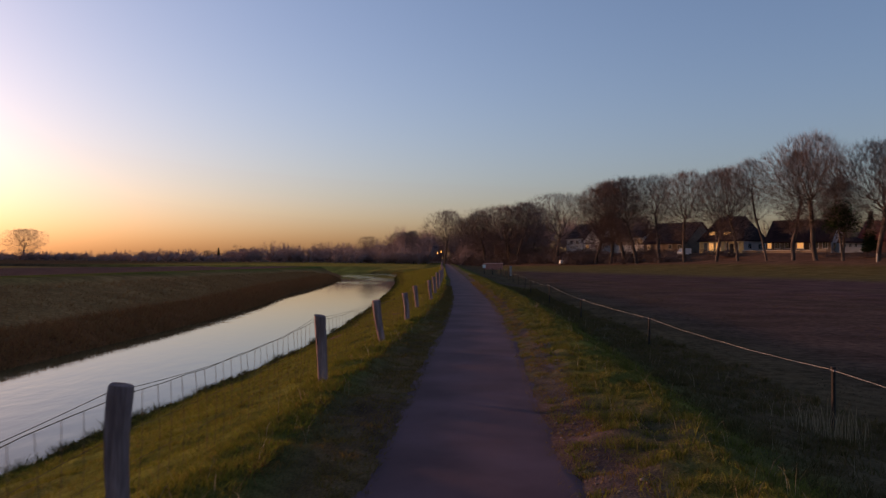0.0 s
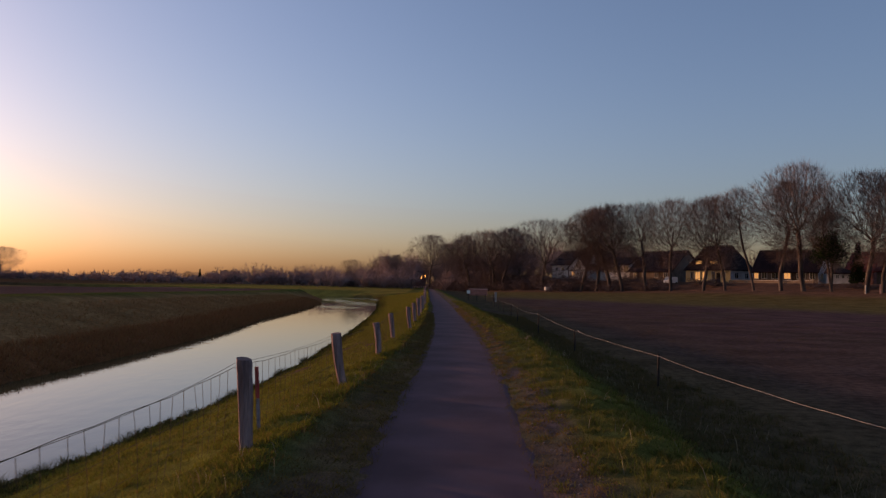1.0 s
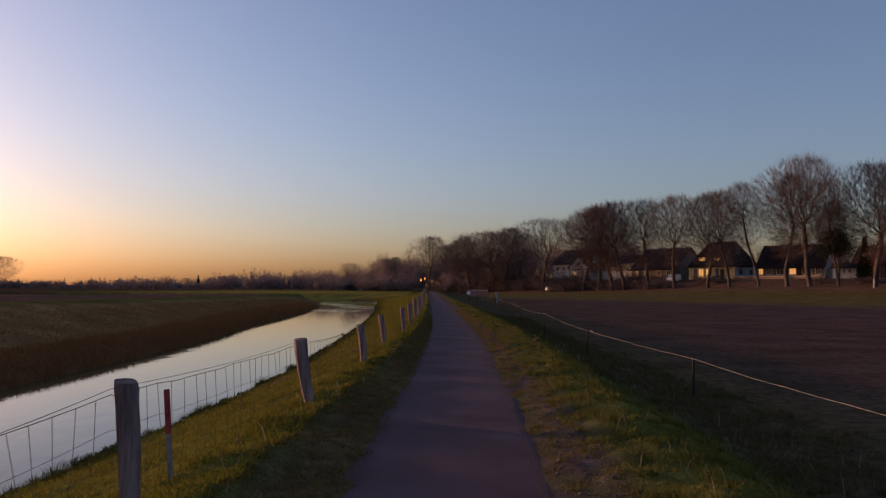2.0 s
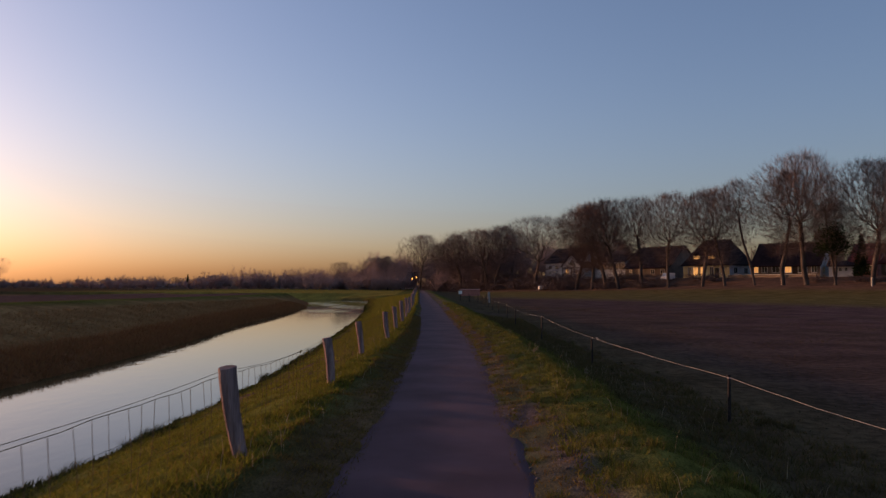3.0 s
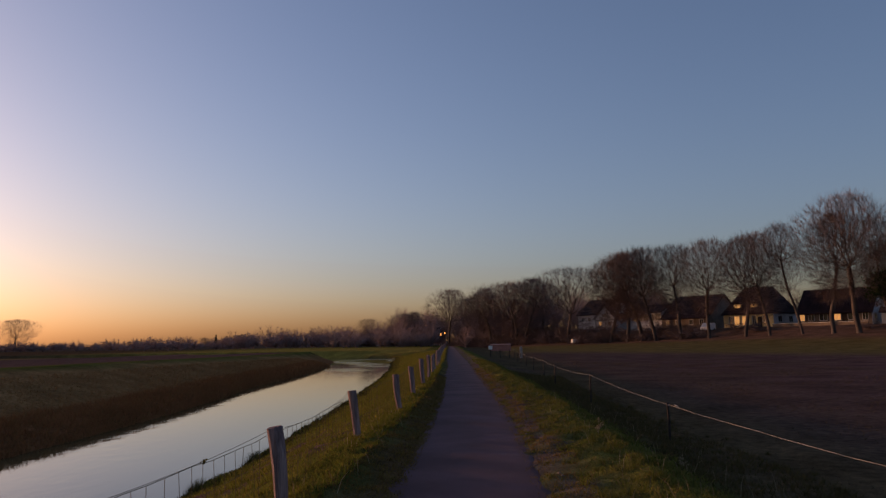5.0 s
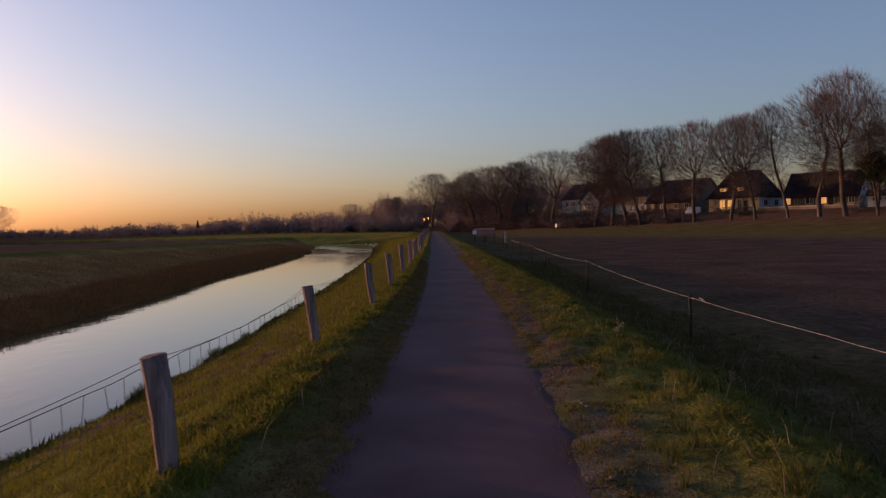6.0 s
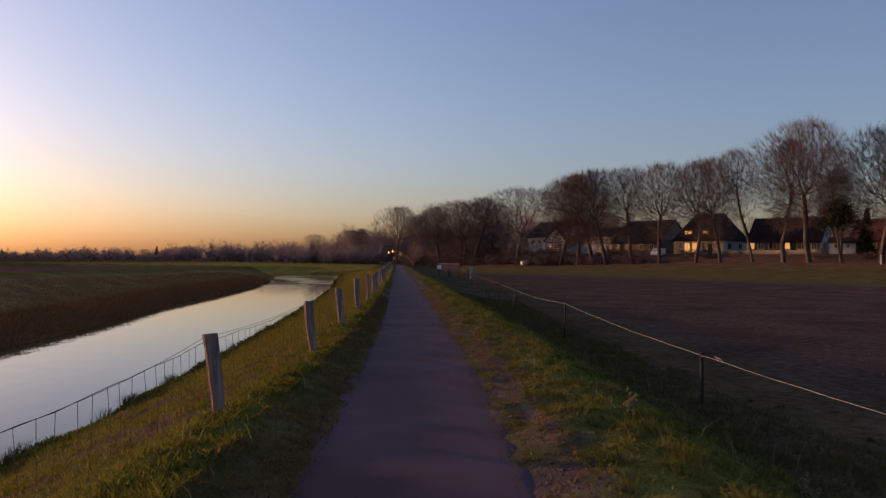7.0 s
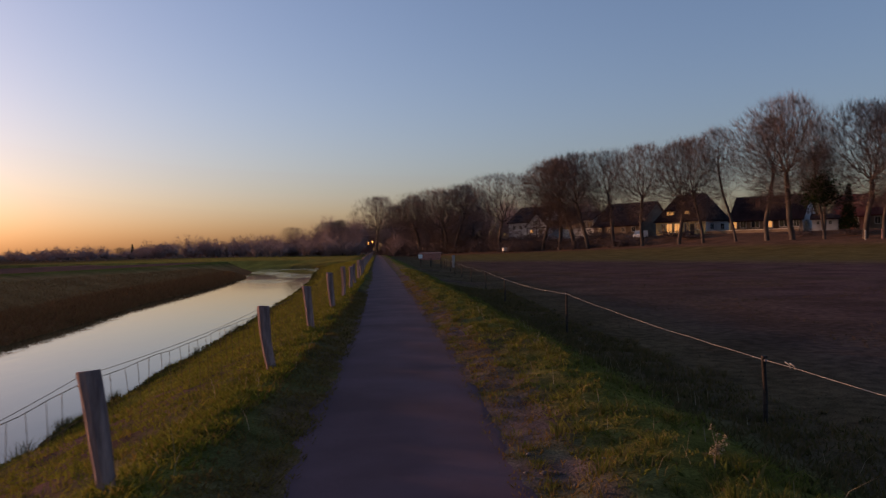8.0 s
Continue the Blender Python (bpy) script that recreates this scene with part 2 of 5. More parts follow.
def branches(name, segs, material, tip, thick=None, bark=None):
    """One mesh of twigs: those that end thinner than tip run out to a point, the rest are prisms."""
    fine = segs[:, 7] < tip
    big = ~fine & (segs[:, 6] > thick) if thick else np.zeros(len(segs), bool)
    v0, f0 = tubes(segs[big], 5)
    v1, f1 = tubes(segs[~fine & ~big], 3)
    v2, f2 = spikes(segs[fine])
    f0, f1 = halves(f0), halves(f1)
    me = fast_mesh(name, np.concatenate([v0, v1, v2]), np.concatenate([f0, f1 + len(v0), f2 + len(v0) + len(v1)]), 3, material)
    if bark:
        me.materials.append(bark)
        which = np.zeros(len(me.polygons), np.int32)
        which[: len(f0)] = 1
        me.polygons.foreach_set("material_index", which)
    return me


def part(name, bm, material, parent, label=""):
    me = bpy.data.meshes.new(name)
    bm.to_mesh(me)
    bm.free()
    me.materials.append(material)
    ob = new(name, me)
    ob.parent = parent
    return tagged(ob, label)


def mesh_part(name, me, parent, label="", at=None):
    ob = new(name, me)
    ob.parent = parent
    if at is not None:
        ob.matrix_basis = at
    return tagged(ob, label)


def box_bm(x0, x1, y0, y1, z0, z1, bevel=0.0, bm=None):
    bm = bm or bmesh.new()
    made = bmesh.ops.create_cube(bm, size=1)["verts"]
    for v in made:
        v.co = ((x0 + x1) / 2 + v.co.x * (x1 - x0), (y0 + y1) / 2 + v.co.y * (y1 - y0), (z0 + z1) / 2 + v.co.z * (z1 - z0))
    if bevel:
        edges = {e for v in made for e in v.link_edges}
        bmesh.ops.bevel(bm, geom=list(edges), offset=bevel, segments=2, affect="EDGES", profile=0.6)
    return bm


def empty(name, m, label, category, group=""):
    ob = new(name)
    ob.empty_display_size = 0.2
    ob.matrix_basis = m
    return tagged(ob, label, category, group)


# ---------------------------------------------------------------- the plan
PATH_Y, PATH_X = ([-60, 0, 6, 11, 17, 24, 30, 38, 48, 60, 100, 200, 260, 330, 500],
                  [1.0, 0.56, 0.52, 0.45, 0.32, 0.20, 0.02, -0.40, -1.0, -1.75, -4.3, -10.7, -14.6, -19.2, -31])


def path_mid(y):
    """The middle of the path, bending gently to the left."""
    return sum(np.interp(np.asarray(y) + d, PATH_Y, PATH_X) for d in (-7, -4, -1.5, 1.5, 4, 7)) / 6


HALF = 0.87


def fence_x(y):
    """The line of the oak posts along the river side."""
    near = np.interp(y, [-20, 4.6, 10.7, 21, 31.5, 36.4, 41, 46, 51, 56, 61, 66, 72], [-1.2, -1.47, -1.62, -1.62, -1.80, -1.98, -2.17, -2.44, -2.70, -2.98, -3.22, -3.47, -3.83])
    far = path_mid(y) - HALF - 0.65
    k = np.clip((y - 64) / 16, 0, 1)
    return near * (1 - k) + far * k


def near_edge(y):
    line = np.interp(y, [-80, 0, 14, 20, 28, 34, 44, 58, 82, 110, 140, 158, 172, 180, 184, 188, 196],
                     [-8.2, -7.9, -7.35, -7.0, -6.8, -6.85, -7.45, -8.4, -10.4, -13.2, -17.2, -19, -20.5, -23, -32, -50, -220])
    return line + 0.13 * np.sin(1.15 * y) + 0.10 * np.sin(2.7 * y + 1.0) + 0.06 * np.sin(6.1 * y)


def far_edge(y):
    return np.interp(y, [-80, 0, 24, 33, 42, 50, 62, 75, 100, 125, 140, 152, 162, 172, 178, 182, 186],
                     [-16.5, -15.8, -15.2, -15.5, -15.9, -16.5, -17.8, -19.9, -21.8, -24.6, -27.5, -29.5, -32, -35.5, -42, -70, -200])


def bank_top(y):
    x = far_edge(y) - np.interp(y, [0, 40, 80, 125, 150, 162], [11, 10.5, 9, 7, 5, 4])
    z = np.interp(y, [0, 40, 125, 170, 200], [0.75, 0.65, 0.1, -0.1, -0.2])
    return x, z


def rope_x(y):
    return np.interp(y, [-60, 1, 11, 21.2, 30.3, 40.2, 51, 61, 76, 92, 107, 120], [6.2, 5.7, 5.47, 5.05, 4.27, 3.67, 3.62, 3.45, 3.0, 2.7, 2.3, 2.0])


WATER_Z = -1.9
LINE_N = (0.8297, 0.5580)


def rise(x, y):
    """The field, which climbs to the terrace of the houses behind the row of trees."""
    s = (x - 61.0) * LINE_N[0] + (y - 144.0) * LINE_N[1]
    z = np.interp(s, [-300, -60, -28, -12, -3, 3, 9, 25, 80, 600, 3000], [-0.5, -0.5, -0.2, 0.65, 1.6, 2.4, 3.5, 3.8, 4.2, 4.6, 5.2])
    z = z - (z + 0.5) * 0.55 * np.clip((np.asarray(y) - 150) / 45, 0, 1) * np.clip((7 - s) / 6, 0, 1)
    k = np.clip((x - path_mid(y) - 4) / 26, 0, 1)
    k = k * k * (3 - 2 * k)
    return -0.5 + (z + 0.5) * k


def section(y):
    """The profile across the plan at y: places x and heights z."""
    n, f, m, p, r = near_edge(y), far_edge(y), path_mid(y), fence_x(y), rope_x(y)
    bx, bz = bank_top(y)
    xs = [-5000, bx - 160, bx - 30, bx - 6, bx, f - 4.5, f - 1.2, f, f + 1.6, n - 1.6, n, n + 0.5, p - 1.2, p - 0.35, p, p + 0.28, p + 0.55, m - HALF - 0.12, m - HALF, m + HALF, m + HALF + 0.12, m + 1.7, m + 2.2, m + 3.1, r - 0.2]
    zs = [-0.6, -0.6, bz - 0.7, bz - 0.12, bz, -0.75, -1.45, WATER_Z, -2.9, -2.9, WATER_Z, -1.62, -0.26, 0.03, 0.10, 0.11, 0.03, 0.004, -0.03, -0.03, 0.0, 0.07, 0.10, -0.2, -0.5]
    k = np.clip((y - 188) / 12, 0, 1)
    xs = np.array(xs)
    if k > 0:
        keep = [0] + [i for i in range(12, len(xs))]
        xs2, zs2 = xs[keep], np.array(zs)[keep]
        zs2[0] = -0.5
        zs2[1] = max(zs2[1], -0.25)
        return xs2, zs2
    return xs, np.array(zs)


def ground_height(x, y):
    """Height without the small tussocks."""
    x, y = np.atleast_1d(np.asarray(x, float)), np.atleast_1d(np.asarray(y, float))
    out = np.empty(len(x))
    order = np.round(y * 5) / 5
    for yy in np.unique(order):
        k = order == yy
        xs, zs = section(yy)
        z = np.interp(x[k], xs, zs)
        right = x[k] > xs[-1]
        z[right] = np.maximum(rise(x[k][right], y[k][right]), -0.5)
        out[k] = z
    return out


def lumps(x, y):
    """Smooth pseudo-random field from summed waves, about -1 to 1."""
    v = 0
    for k, (a, b, c) in enumerate(((1.9, 0.7, 0.3), (-1.1, 2.3, 1.7), (3.1, -1.9, 4.0), (4.3, 3.7, 2.2), (-5.2, 2.9, 5.5), (0.6, 5.9, 0.9))):
        v = v + np.sin(a * x + b * y + c + 1.3 * np.sin(0.7 * b * x - 0.5 * a * y + k)) * (1.0 if k < 3 else 0.6)
    return v / 3.2


def tussocks(x, y):
    """Small relief of the rough grass, none on the path or in the water."""
    m, n = path_mid(y), near_edge(y)
    off = np.abs(x - m) - HALF
    k = np.clip(0.3 + off / 0.4, 0, 1) * np.clip((x - n - 0.2) / 0.6, 0, 1)
    field = np.clip((x - rope_x(y)) / 2, 0, 1)
    # rounded clumps of turf along the verge
    verge = np.clip((off - 0.25) / 0.3, 0, 1) * np.clip((3.0 - (x - m)) / 0.6, 0, 1) * (x > m)
    mounds = 0.075 * np.clip(lumps(x * 2.3 + 1, y * 1.7) - 0.05, 0, 1) * verge
    return (lumps(x * 1.6, y * 1.6) * 0.045 + lumps(x * 4.1 + 3, y * 4.1) * 0.018) * k * (1 - field) + mounds


def build_ground():
    xs = np.concatenate([[-5000, -2500, -1200, -700, -400, -250, -170, -120, -90, -70], np.arange(-60, -24, 2.0), np.arange(-24, -9.6, 0.6),
                         np.arange(-9.6, 6.4, 0.19), np.arange(6.4, 12, 0.7), np.arange(12, 110, 3.0), [112, 130, 160, 220, 300, 450, 700, 1200, 2500, 5000]])
    ys = np.concatenate([[-3000, -800, -200, -80, -40, -20, -10, -5], np.arange(-2, 46, 0.19), np.arange(46, 100, 0.8), np.arange(100, 290, 2.5),
                         [290, 300, 320, 350, 400, 500, 700, 1000, 1600, 2600, 4900]])
    X, Y = np.meshgrid(xs, ys)
    Z = np.empty_like(X)
    for j, y in enumerate(ys):
        sx, sz = section(y)
        Z[j] = np.interp(xs, sx, sz)
        right = xs > sx[-1]
        Z[j, right] = np.maximum(rise(xs[right], np.full(right.sum(), y)), -0.5)
    Z += tussocks(X, Y)
    soft = (X > 6) & (X < 60) & (Y < 140)
    Z += np.where(soft, 0.05 * lumps(X * 0.22, Y * 0.22), 0)
    n = len(xs)
    i, j = np.meshgrid(np.arange(n - 1), np.arange(len(ys) - 1))
    a = (j * n + i).ravel()
    me = fast_mesh("ground", np.stack([X, Y, Z], -1), np.stack([a, a + 1, a + n + 1, a + n], 1), 4, TURF)
    # cover: the colour of what grows or lies there
    M, N, F, R = path_mid(Y), near_edge(Y), far_edge(Y), rope_x(Y)
    BX, _ = bank_top(Y)
    P = fence_x(Y)
    w1, w2 = lumps(X * 0.9, Y * 0.9), lumps(X * 0.13 + 5, Y * 0.13)
    C = np.empty(X.shape + (3,))
    C[:] = (0.080, 0.088, 0.024)

    def lay(where, colour, amount=1.0):
        k = (np.clip(where, 0, 1) * amount)[..., None]
        C[:] = C * (1 - k) + np.array(colour) * k

    lay((P + 0.3 - X) / 0.3, (0.104, 0.100, 0.023))
    lay((P - X - 1.5) / 4 * (w1 > 0.2), (0.14, 0.078, 0.028), 0.6)
    lay((N + 1.3 - X) / 0.6, (0.070, 0.052, 0.022))
    lay((X - P - 0.22) / 0.3 * (X < M) * (0.75 + 0.5 * w1), (0.130, 0.078, 0.040))
    lay(((X > M + 0.5) & (X < M + 1.85)) * (0.8 + 0.7 * w1), (0.100, 0.072, 0.066))
    lay(((X > M + 1.5) & (X < M + 3.0)) * 0.8, (0.12, 0.105, 0.026))
    lay((X - M - 2.9) / 0.8, (0.088, 0.062, 0.036))
    lay((X - R - 1.5) / 3, (0.084, 0.054, 0.044))
    lay(((X - R - 6) / 6) * (0.5 + 0.9 * w2), (0.094, 0.056, 0.052))
    s = (X - 61.0) * LINE_N[0] + (Y - 144.0) * LINE_N[1]
    lay((s + 52) / 14 * (X > R), (0.125, 0.092, 0.036))
    lay((s + 9) / 5 * (X > R), (0.145, 0.082, 0.056))
    lay((F + 2.2 - X) / 0.5, (0.24, 0.088, 0.038))
    lay((F - 1.5 - X) / 2.0, (0.30, 0.145, 0.060))
    lay((BX + 0.8 - X) / 1.0, (0.085, 0.090, 0.022))
    lay((BX - 3 - X) / 4.0, (0.105, 0.062, 0.052))
    lay(np.minimum((Y - 182) / 4, 1) * (X < -50), (0.085, 0.050, 0.028))
    lay(np.minimum((Y - 183) / 4, 1) * (X < M - 6) * (X + 110) / 30, (0.23, 0.160, 0.036))
    # ground of the far wood, lightened for the same painted haze
    lay((Y - 335) / 20, (0.075, 0.056, 0.044))
    col = me.color_attributes.new("cover", "FLOAT_COLOR", "POINT")
    rgba = np.ones((C.shape[0] * C.shape[1], 4), np.float32)
    rgba[:, :3] = C.reshape(-1, 3)
    col.data.foreach_set("color", rgba.ravel())
    me.polygons.foreach_set("use_smooth", np.ones(len(me.polygons), bool))
    tagged(new("ground", me), "rough grass banks, trodden verge and dark pasture", "ground", kind="structure")


build_ground()


def build_path():
    ys = np.concatenate([np.arange(-40, 50, 0.25), np.arange(50, 335, 2.0)])
    u = np.array([-1.0, -0.94, -0.85, -0.6, -0.3, 0, 0.3, 0.6, 0.85, 0.94, 1.0])
    rows = []
    for y in ys:
        ragged = 0.022 * lumps(np.array(y * 0.9), np.array(1.0)) + 0.010 * lumps(np.array(y * 7.0), np.array(4.0))
        left = path_mid(y) - HALF - 0.16 - ragged
        right = path_mid(y) + HALF + 0.10 + 0.055 * lumps(np.array(y * 1.1), np.array(9.0)) + 0.035 * lumps(np.array(y * 5.0), np.array(2.0))
        for k in u:
            x = left + (right - left) * (k + 1) / 2
            z = -0.026 + 0.02 * (1 - k * k) + (-0.03 if abs(k) == 1 else 0.0)
            rows.append((x, y, float(z)))
    n = len(u)
    i, j = np.meshgrid(np.arange(n - 1), np.arange(len(ys) - 1))
    a = (j * n + i).ravel()
    me = fast_mesh("path", rows, np.stack([a, a + 1, a + n + 1, a + n], 1), 4, ASPHALT)
    tagged(new("path", me), "narrow worn grey asphalt path between grass verges", "path", kind="structure")


build_path()
me = fast_mesh("water", [(-260, -90, WATER_Z), (-4, -90, WATER_Z), (-4, 215, WATER_Z), (-260, 215, WATER_Z)], [(0, 1, 2, 3)], 4, WATER)
tagged(new("water", me), "calm river that mirrors the pale evening sky", "river", kind="structure")


# ---------------------------------------------------------------- bare trees
def turn_away(d, angle, spin):
    d = d / np.linalg.norm(d)
    a = np.cross(d, (0.0, 0.0, 1.0) if abs(d[2]) < 0.95 else (1.0, 0.0, 0.0))
    a /= np.linalg.norm(a)
    b = np.cross(d, a)
    return d * math.cos(angle) + (a * math.cos(spin) + b * math.sin(spin)) * math.sin(angle)


def bare_tree(seed, low=0.16, wide=0.72, n=2100, thrift=0.75, lean=0.0, shell=0.55, leader=0.5, sprays=7):
    """Trunk and branch segments of a leafless broadleaf tree 20 m high: tips spread through a
    domed crown, each joined by the shortest way that still leads briefly back to the stem."""
    rng = np.random.default_rng(seed)
    H = 20.0
    steps = 12
    stem = [np.array([0.0, 0.0, -0.6])]
    d = np.array([lean, 0.4 * lean, 1.0])
    for k in range(steps):
        d = d + rng.normal(0, 0.05, 3) * (1, 1, 0)
        stem.append(stem[-1] + d / np.linalg.norm(d) * (leader * H + 0.6) / steps)
    stem = np.array(stem)
    z = H * (low + (1 - low) * rng.uniform(0.0, 1.0, n) ** 0.85)
    t = (z / H - low) / (1 - low)
    # narrow at the fork, broadest at two thirds, rounded above
    round_off = np.where(t < 0.62, 0.30 + 0.70 * np.sin(np.clip(t / 0.62, 0, 1) * math.pi / 2) ** 1.1,
                         np.sqrt(np.clip(1 - ((t - 0.62) / 0.40) ** 2, 0, 1)))
    spin = rng.uniform(0, 2 * math.pi, n)
    ph = rng.uniform(0, 6.28, 4)
    lobe = 1 + 0.20 * np.sin(3 * spin + ph[0] + 3 * t) + 0.16 * np.sin(5 * spin + ph[1] - 7 * t) + 0.08 * np.sin(9 * t + ph[2])
    out = wide * H / 2 * round_off * lobe * rng.uniform(0, 1, n) ** shell
    mid = np.array([np.interp(z, stem[:, 2], stem[:, 0]), np.interp(z, stem[:, 2], stem[:, 1])]).T
    tips = np.stack([mid[:, 0] + out * np.cos(spin), mid[:, 1] + out * np.sin(spin), z], 1)
    pts = np.concatenate([stem, tips])
    m = len(stem)
    parent = np.full(len(pts), -1)
    parent[1:m] = np.arange(m - 1)
    way = np.zeros(len(pts))
    way[:m] = np.arange(m) * (leader * H + 0.6) / steps * 0.35
    first = max(1, int(0.16 / leader * steps))
    best, home = np.full(n, 1e9), np.zeros(n, int)
    for i in range(first, m):
        c = np.linalg.norm(tips - pts[i], axis=1) + thrift * way[i]
        k = c < best
        best[k], home[k] = c[k], i
    done = np.zeros(n, bool)
    order = []
    for _ in range(n):
        j = int(np.argmin(np.where(done, 1e9, best)))
        done[j] = True
        i = m + j
        parent[i] = home[j]
        gap = np.linalg.norm(pts[i] - pts[home[j]])
        way[i] = way[home[j]] + gap
        order.append(i)
        c = np.linalg.norm(tips - pts[i], axis=1) + thrift * way[i]
        k = (c < best) & ~done
        best[k], home[k] = c[k], i
    load = np.ones(len(pts))
    for i in order[::-1]:
        load[parent[i]] += load[i]
    for i in range(m - 1, 0, -1):
        load[parent[i]] += load[i]
    r = 0.0062 * load ** 0.53
    trunk, crown = [], []
    for i in range(1, len(pts)):
        p, q = pts[parent[i]], pts[i]
        if i < m:
            flare = 1.3 if i == 1 else 1.0
            (trunk if i <= first + 2 else crown).append((*p, *q, max(r[parent[i]], r[i]) * flare, r[i]))
            continue
        ra = min(r[parent[i]], r[i] * 1.35)
        if load[i] == 1:
            crown.append((*p, *q, 0.014, 0.008))
        bow = (p + q) / 2 + rng.normal(0, 0.06, 3) * np.linalg.norm(q - p) - np.array([0, 0, 0.05 * np.linalg.norm(q - p)])
        if load[i] > 1:
            crown.append((*p, *bow, ra, (ra + r[i]) / 2))
            crown.append((*bow, *q, (ra + r[i]) / 2, r[i]))
        way_out = (q - p) / (np.linalg.norm(q - p) + 1e-6)
        radial = (q - (0, 0, 0.45 * H)) / np.linalg.norm(q - (0, 0, 0.45 * H))
        for _ in range(sprays):
            e = way_out * 0.6 + radial * 0.5 + rng.normal(0, 0.40, 3) + (0, 0, 0.05)
            e /= np.linalg.norm(e)
            crown.append((*q, *(q + e * rng.uniform(0.5, 1.6)), 0.0105, 0.005))
    return np.array(trunk), np.array(crown)


SHAPES = [dict(seed=3, low=0.22, wide=0.80), dict(seed=8, low=0.26, wide=0.70), dict(seed=14, low=0.27, wide=0.64, leader=0.6),
          dict(seed=21, low=0.17, wide=0.92, leader=0.4), dict(seed=30, low=0.38, wide=0.48, lean=0.12, n=1000, leader=0.7), dict(seed=41, low=0.24, wide=0.76, leader=0.45)]
TREES = []
for spec in SHAPES:
    trunk, crown = bare_tree(**spec)
    hi = crown[:, 5].max()
    wide = 2 * np.percentile(np.hypot(crown[:, 3], crown[:, 4]), 97)
    tm = fast_mesh("trunk", *tubes(trunk, 8), 4, BARK)
    cm = branches("crown", crown, TWIG, 0.0095, 0.035, BARK)
    for mesh in (tm, cm):
        mesh.polygons.foreach_set("use_smooth", np.ones(len(mesh.polygons), bool))
    TREES.append((tm, cm, hi, wide))


def tree(kind, x, y, top, width, spin, label, group="row of bare trees", base=None):
    """A leafless tree with its foot on the ground, its tip at height top and its crown about width across."""
    tm, cm, hi, wide = TREES[kind]
    z = float(ground_height(x, y)[0]) if base is None else base
    k, w = (top - z) / hi, 1.68 * width / wide
    w = min(max(w, 0.85 * k), 1.6 * k)
    ob = empty("tree", Matrix.Translation((x, y, z)) @ Matrix.Rotation(spin, 4, "Z") @ Matrix.Diagonal((w, w, k, 1)), label, "tree", group)
    mesh_part("trunk", tm, ob)
    mesh_part("crown", cm, ob)
    return ob


ROW = "tall leafless broadleaf tree with a fine twiggy crown"
DOME = "broad leafless tree with a domed crown beside the path"
for kind, x, y, top, width, spin, label in [
        (5, -14.6, 256.4, 19.0, 10.5, 0.3, DOME),
        (1, -3.5, 247.0, 18.6, 10, 1.2, ROW),
        (0, 4.6, 228.0, 18.4, 13, 2.0, ROW), (2, 8.6, 222.0, 19.4, 12, 4.0, ROW),
        (3, 18.6, 207.0, 20.7, 15, 5.1, ROW), (3, 6.6, 226.0, 18.8, 17, 3.0, ROW), (2, 33.2, 186.0, 22.0, 13, 0.1, ROW), (1, -0.5, 238.0, 16.5, 13, 5.6, ROW),
        (0, 27.4, 194.0, 21.2, 14, 0.9, ROW), (5, 30.6, 189.5, 22.2, 12, 2.6, ROW),
        (0, 35.6, 182.0, 22.4, 13, 3.9, ROW), (2, 39.6, 176.0, 22.6, 11, 5.5, ROW),
        (1, 43.7, 169.8, 22.2, 10.5, 0.2, ROW),
        (5, 48.6, 162.6, 21.8, 10, 1.5, ROW), (0, 51.6, 158.0, 22.1, 10, 3.3, ROW),
        (4, 55.4, 152.5, 23.0, 9.0, 1.9, "slender leaning leafless tree with a thin crown"),
        (2, 58.6, 147.6, 24.0, 11, 4.4, ROW), (1, 61.2, 143.9, 26.3, 13, 5.8, "tallest bare tree of the row, with a wide crown"),
        (4, 64.2, 139.4, 21.5, 7, 2.9, ROW),
        (5, 67.6, 134.2, 23.6, 12, 0.7, "stout twin-stemmed bare tree lit on one side"), (2, 69.2, 132.0, 22.8, 9, 3.7, ROW),
        (0, 72.6, 126.8, 20.2, 11, 4.9, ROW), (1, 77.5, 120.0, 21.0, 11, 1.1, ROW), (3, 83.0, 112.0, 21.5, 12, 2.4, ROW), (5, 89.0, 103.0, 21.5, 12, 5.2, ROW),
        (1, 13.6, 236.0, 18.5, 12, 2.2, ROW), (3, -9.5, 268.0, 17.0, 11, 0.5, ROW),
        (0, -37.9, 312.0, 13.3, 9.5, 1.3, DOME), (5, -30.2, 300.0, 13.5, 6.0, 4.1, ROW), (3, -52.7, 330.0, 12.1, 8.0, 2.7, ROW)]:
    tree(kind, x, y, top, width, spin, label)
tree(3, -298, 462, 20.0, 19, 1.0, "lone bare tree with a round crown far over the fields", "far single trees")


def leafy(name, places, size, rng, material):
    """Small four-cornered leaves or sprays scattered at places."""
    n = len(places)
    a = rng.normal(0, 1, (n, 3))
    a /= np.linalg.norm(a, axis=1, keepdims=True)
    b = np.cross(a, rng.normal(0, 1, (n, 3)))
    b /= np.linalg.norm(b, axis=1, keepdims=True)
    s = size * rng.uniform(0.6, 1.3, (n, 1))
    v = np.stack([places - a * s, places + b * s * 0.6, places + a * s, places - b * s * 0.6], 1)
    return fast_mesh(name, v, np.arange(4 * n).reshape(-1, 4), 4, material)


